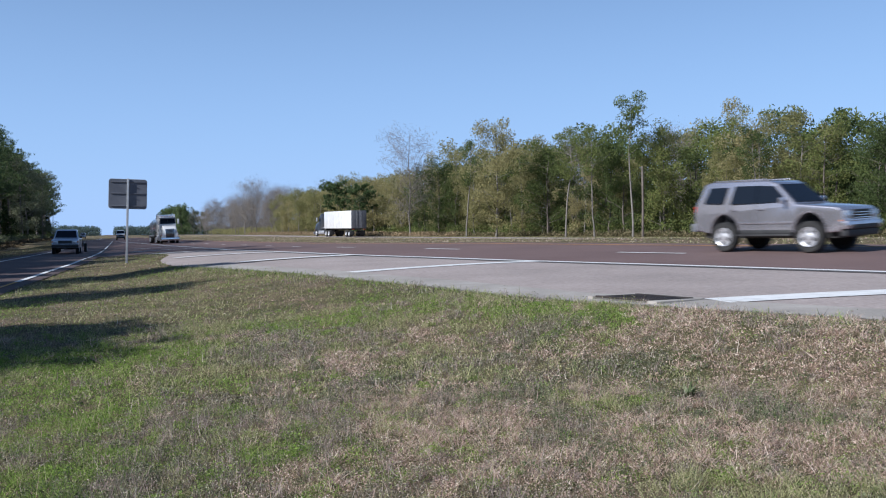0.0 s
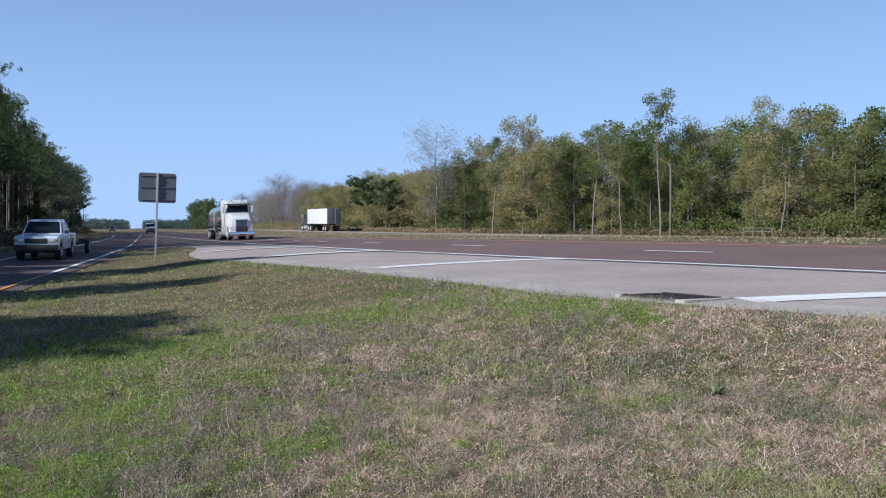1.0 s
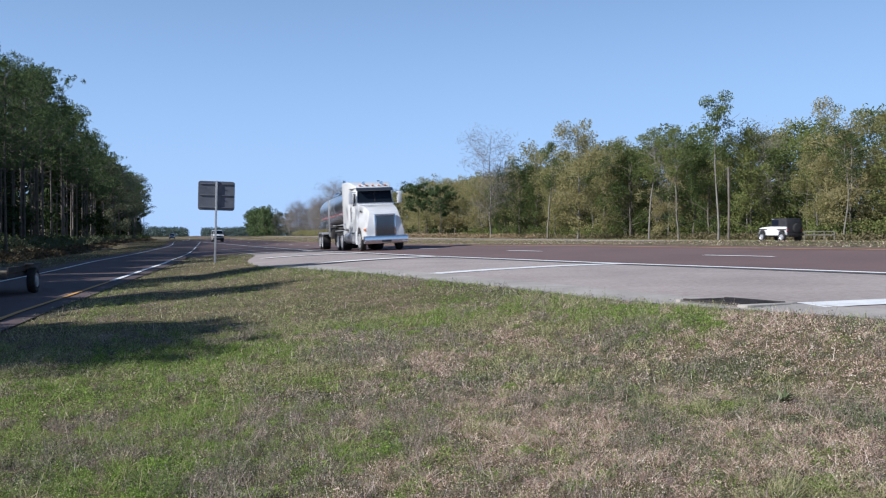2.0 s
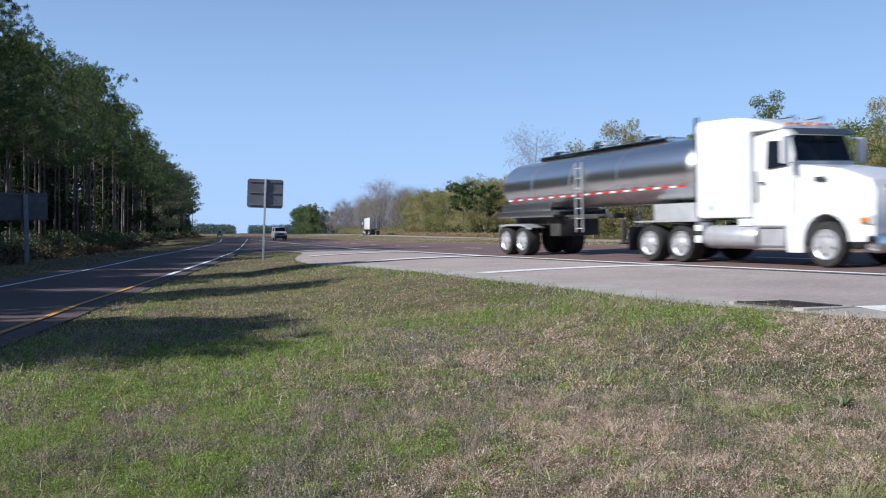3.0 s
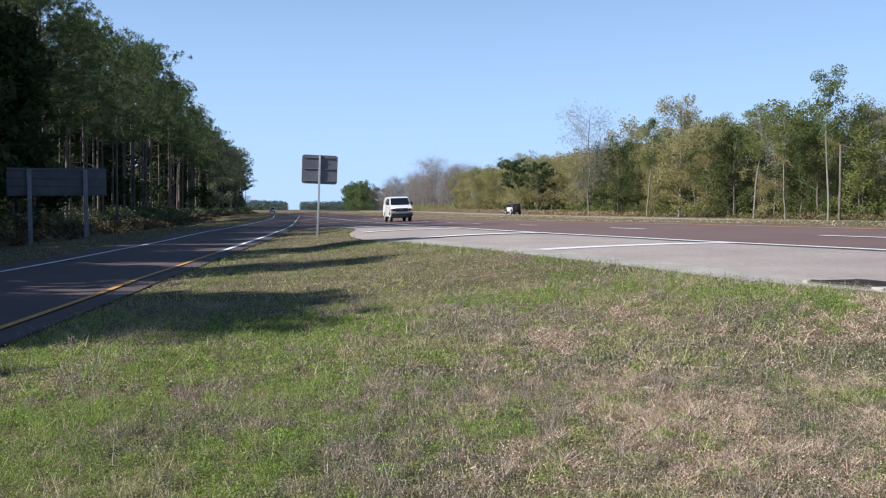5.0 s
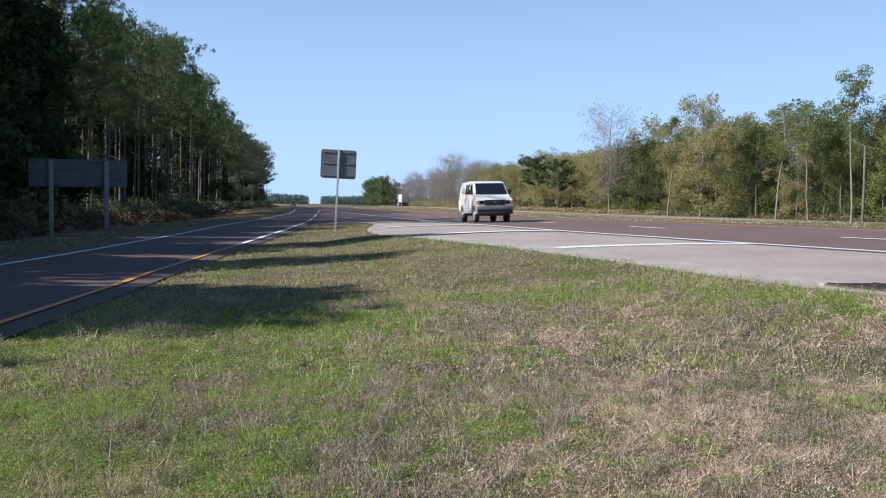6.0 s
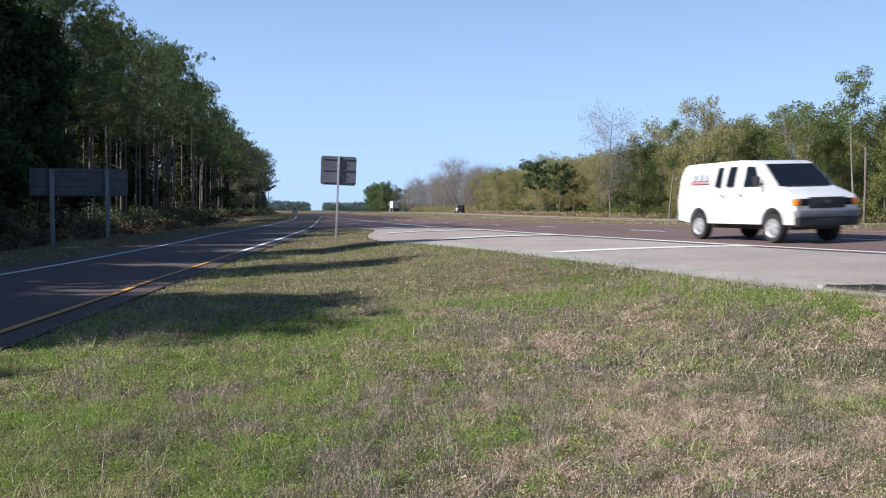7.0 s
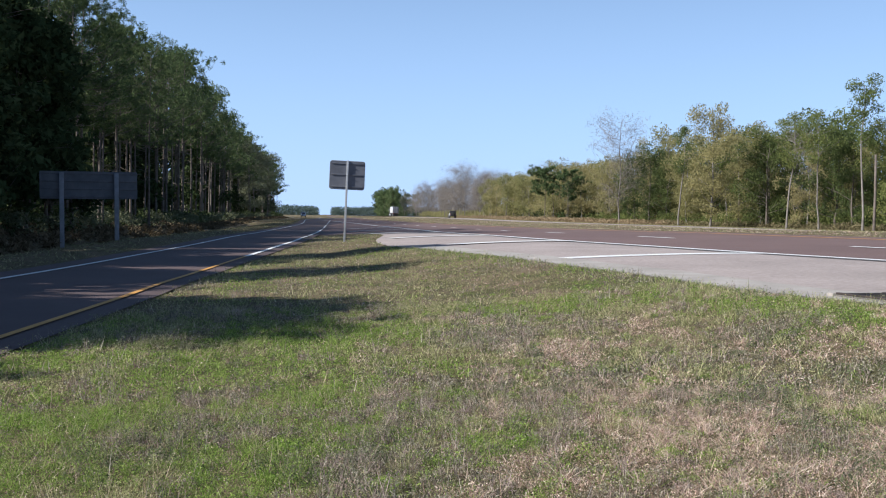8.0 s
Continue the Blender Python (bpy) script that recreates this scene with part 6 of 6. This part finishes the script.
def build_inlet():
    """A gutter inlet: a low concrete rim round a dark iron grate, open to the grass."""
    a, b = np.array([2.53, 13.83]), np.array([3.23, 12.66])
    mid, d = (a + b) / 2, b - a
    ln = float(np.linalg.norm(d)) * 0.78
    turn = math.degrees(math.atan2(d[1], d[0]))
    t = tagged(new("drain_inlet"), "concrete storm drain inlet with a dark iron grate", "drain")
    c = mid + np.array([-0.2, -0.40])
    t.matrix_basis = pose(c[0], c[1], lie1(*c), 0, 0, turn)
    w = 0.8
    part("back_rim", block(ln + 0.2, 0.1, 0.08, 0, w / 2 + 0.04, 0.0, 0.012), CONCRETE, t, "worn concrete rim on the road side")
    for s in (-1, 1):
        part("end_rim", block(0.1 if s < 0 else 0.18, w + 0.06, 0.07, s * (ln / 2 + (0.05 if s < 0 else 0.09)), 0, 0.0, 0.012), CONCRETE, t, "worn concrete end rim")
    # floor plate in a darker concrete than the rims
    part("pit", block(ln, w, 0.03, 0, 0, 0.004, 0.0), DARK_CONCRETE, t, "dark concrete floor of the inlet")
    for k in range(15):
        part("grate_bar", block(0.03, w - 0.04, 0.02, -ln / 2 + (k + 0.7) * ln / 15.4, 0, 0.029, 0.004), GRATE, t)
    for s in (-1, 1):
        part("grate_frame", block(ln, 0.05, 0.026, 0, s * (w / 2 - 0.04), 0.032, 0.005), GRATE, t)


def build_fence():
    t = tagged(new("rail_fence"), "short weathered grey rail fence before the woods", "fence", kind="")
    x0, y0, x1, y1 = 24.0, 84.8, 27.4, 83.6
    t.matrix_basis = pose(x0, y0, lie1(x0, y0), 0, 0, math.degrees(math.atan2(y1 - y0, x1 - x0)))
    for k in range(4):
        part("post", block(0.09, 0.09, 0.85, k * 0.8, 0, 0.4, 0.01), BARK_GREY, t)
    for z in (0.52, 0.8):
        part("rail", block(2.5, 0.04, 0.07, 1.2, -0.06, z, 0.008), BARK_GREY, t)


def build_tuft(x, y, seed, size, mat_, label):
    """One broad-leaved weed: blades that arch out of one root."""
    rng = random.Random(seed)
    vs, fs = [], []
    for k in range(46):
        a, ln, w = rng.uniform(0, 6.283), size * rng.uniform(0.6, 1.2), size * 0.09
        up = rng.uniform(0.5, 1.5)
        dx, dy = math.cos(a), math.sin(a)
        b = len(vs)
        for f in (0, 0.4, 0.75, 1.0):
            r, z = ln * f, ln * up * (f - 0.62 * f * f)
            ww = w * (1 - f * 0.9) * (0.6 if f == 0 else 1)
            vs += [(dx * r - dy * ww, dy * r + dx * ww, z), (dx * r + dy * ww, dy * r - dx * ww, z + ww * 0.3)]
        for i in range(3):
            fs.append((b + 2 * i, b + 2 * i + 1, b + 2 * i + 3, b + 2 * i + 2))
    t = tagged(new("weed_tuft", as_mesh("weed_tuft", vs, fs, mat_)), label, "weed")
    t.matrix_basis = pose(x, y, lie1(x, y))


def build_dead_trunk(x, y, h):
    rng = random.Random(9)
    vs, fs = [], []
    tube(vs, fs, [(0, 0, -0.3), (0.02, 0, h * 0.5), (-0.05, 0.02, h)], [0.14, 0.12, 0.10], 8)
    t = tagged(new("dead_trunk", as_mesh("dead_trunk", vs, fs, BARK_PINE, True)), "bare grey dead tree trunk at the woods edge", "dead tree")
    t.matrix_basis = pose(x, y, lie1(x, y))


build_gore_sign()
build_guide_sign()
build_inlet()
build_fence()
build_dead_trunk(20.2, 97.0, 7.2)
build_tuft(1.87, 7.32, 1, 0.16, WEED_DARK, "dark green weed rosette in the dry turf")
# thin weeds along the pavement edge
rng = np.random.default_rng(91)
s0, s1 = s_near(GRASS_EDGE, 4.5, 9.5), s_near(GRASS_EDGE, -8.7, 31.4)
pts = np.array([GRASS_EDGE.at(s, -abs(o))[:2] for s, o in zip(rng.uniform(s0, s1, 5200), rng.normal(0.15, 0.35, 5200))])
blades("edge_weeds", "ragged dark weeds along the pavement edge", GRASS_WEED, pts[:2600, 0], pts[:2600, 1], 92, 0.15 * value_noise(pts[:2600, 0], pts[:2600, 1], 0.25, 12), 0.012, 0.7)
blades("edge_grass", "green grass along the pavement edge", GRASS_GREEN, pts[2600:, 0], pts[2600:, 1], 93, 0.13 * value_noise(pts[2600:, 0], pts[2600:, 1], 0.25, 13), 0.012, 0.9)

# ---- traffic ----
VAN, SUV, PICKUP, FLAT = build_van(), build_suv(), build_pickup(), build_flat_trailer()
TRACTOR, TANKER = build_tractor("tractor_unit", "white long-nosed road tractor with a tall sleeper", CAR_WHITE), build_tanker()
DARK_TRACTOR, BOX = build_tractor("tractor_unit", "dark road tractor pulling a box trailer", CAR_DARK, False), build_box_trailer()
JEEP = build_jeep()

# cars parked far along the shoulder
for thing, s_at, o in ((SUV, 372.0, -6.0),):
    px, py, tx, ty = RAMP_LEFT.at(s_near(RAMP_LEFT, -1.6, -24.5) + s_at, o)
    twin = copy_thing(thing, pose(float(px), float(py), lie1(px, py), 0, 0, math.degrees(math.atan2(float(tx), float(-ty)))))
    tagged(twin, "distant car parked on the shoulder beside the woods", group="distant parked cars")

S_MAIN, S_RAMP, S_FAR = s_near(MAIN_EDGE, 40, -28), s_near(RAMP_RIGHT, 2, -22), s_near(FAR_ROAD, 75, -46)
TIMES = [k * 0.25 for k in range(33)]


def ride(thing, line, o, base, front, sign, table):
    """Key a vehicle along a line: its front axle at the lengths of the table, its rear axle behind it by base."""
    rows = []
    ts, ss = zip(*table)
    for t in TIMES:
        s = float(np.interp(t, ts, ss)) - sign * front
        fx, fy, _, _ = line.at(s, o)
        bx, by, _, _ = line.at(s - sign * base, o)
        rx, ry = (fy - by), -(fx - bx)
        n = math.hypot(rx, ry)
        rx, ry = rx / n, ry / n
        zf, zb = lie1(fx, fy), lie1(bx, by)
        zs = [lie1((fx + bx) / 2 + rx * q, (fy + by) / 2 + ry * q) for q in (-0.8, 0.8)]
        bank = math.degrees(math.atan2(zs[0] - zs[1], 1.6))
        rows.append((t, pose(fx, fy, zf + (0.03 if line is RAMP_RIGHT else 0.005), math.degrees(math.atan2(zf - zb, base)), bank, math.degrees(math.atan2(-(fx - bx), fy - by)))))
    walk(thing, rows)


def spin(parents, per_frame=40.0):
    """Turn the wheels; the spokes repeat every 72 degrees, so a slower turn shows the same wheel."""
    for parent, ob, x, y, r, spokes in WHEELS:
        if parent in parents:
            walk(ob, [(k / 15, pose(x, y, r, -2 * per_frame * k)) for k in range(121)])


def motions():
    semi = [(0, 173.2), (0.5, 153.4), (1.0, 133.0), (1.5, 110.6), (1.7, 102.0), (2.8, 67.6), (3.0, 61.8), (3.5, 48.5), (4.0, 34.4), (8.0, -80.0)]
    van = [(0, 282.0), (1.0, 256.0), (2.8, 210.0), (3.0, 204.6), (3.5, 187.5), (4.0, 168.5), (4.5, 149.0), (5.0, 129.5), (5.2, 122.0), (6.3, 84.2), (6.5, 78.9), (7.0, 66.6), (8.0, 42.0)]
    suv = [(0, 61.0), (8.0, -150.0)]
    pickup = [(0, 91.0), (0.5, 77.2), (1.0, 64.1), (1.5, 52.3), (1.7, 47.3), (8.0, -104.0)]
    jeep = [(0, 72.0), (1.7, 126.0), (3.5, 183.0), (4.5, 211.5), (5.0, 226.0), (6.5, 264.0), (7.0, 277.0), (8.0, 304.0)]
    box = [(0, 231.0), (1.0, 256.0), (3.0, 312.0), (4.0, 344.0), (7.0, 462.0), (8.0, 498.0)]
    for table, base in ((semi, S_MAIN), (van, S_MAIN), (suv, S_MAIN), (pickup, S_RAMP), (jeep, S_FAR), (box, S_FAR)):
        table[:] = [(t, s + base) for t, s in table]
    ride(TRACTOR, MAIN_EDGE, 1.83, 5.9, 0, -1, semi)
    ride(TANKER, MAIN_EDGE, 1.83, 8.9, 6.0, -1, semi)
    ride(VAN, MAIN_EDGE, 1.85, 3.5, 0, -1, van)
    ride(SUV, MAIN_EDGE, 5.45, 2.675, 0, -1, suv)
    ride(PICKUP, RAMP_RIGHT, -2.1, 2.85, 0, -1, pickup)
    ride(FLAT, RAMP_RIGHT, -2.1, 1.5, 8.3, -1, pickup)
    ride(JEEP, FAR_ROAD, 1.8, 2.37, 0, 1, jeep)
    ride(DARK_TRACTOR, FAR_ROAD, 1.8, 5.9, 0, 1, box)
    ride(BOX, FAR_ROAD, 1.8, 8.9, 5.9, 1, box)
    spin({VAN, SUV, PICKUP, FLAT, TRACTOR, TANKER, JEEP})


motions()
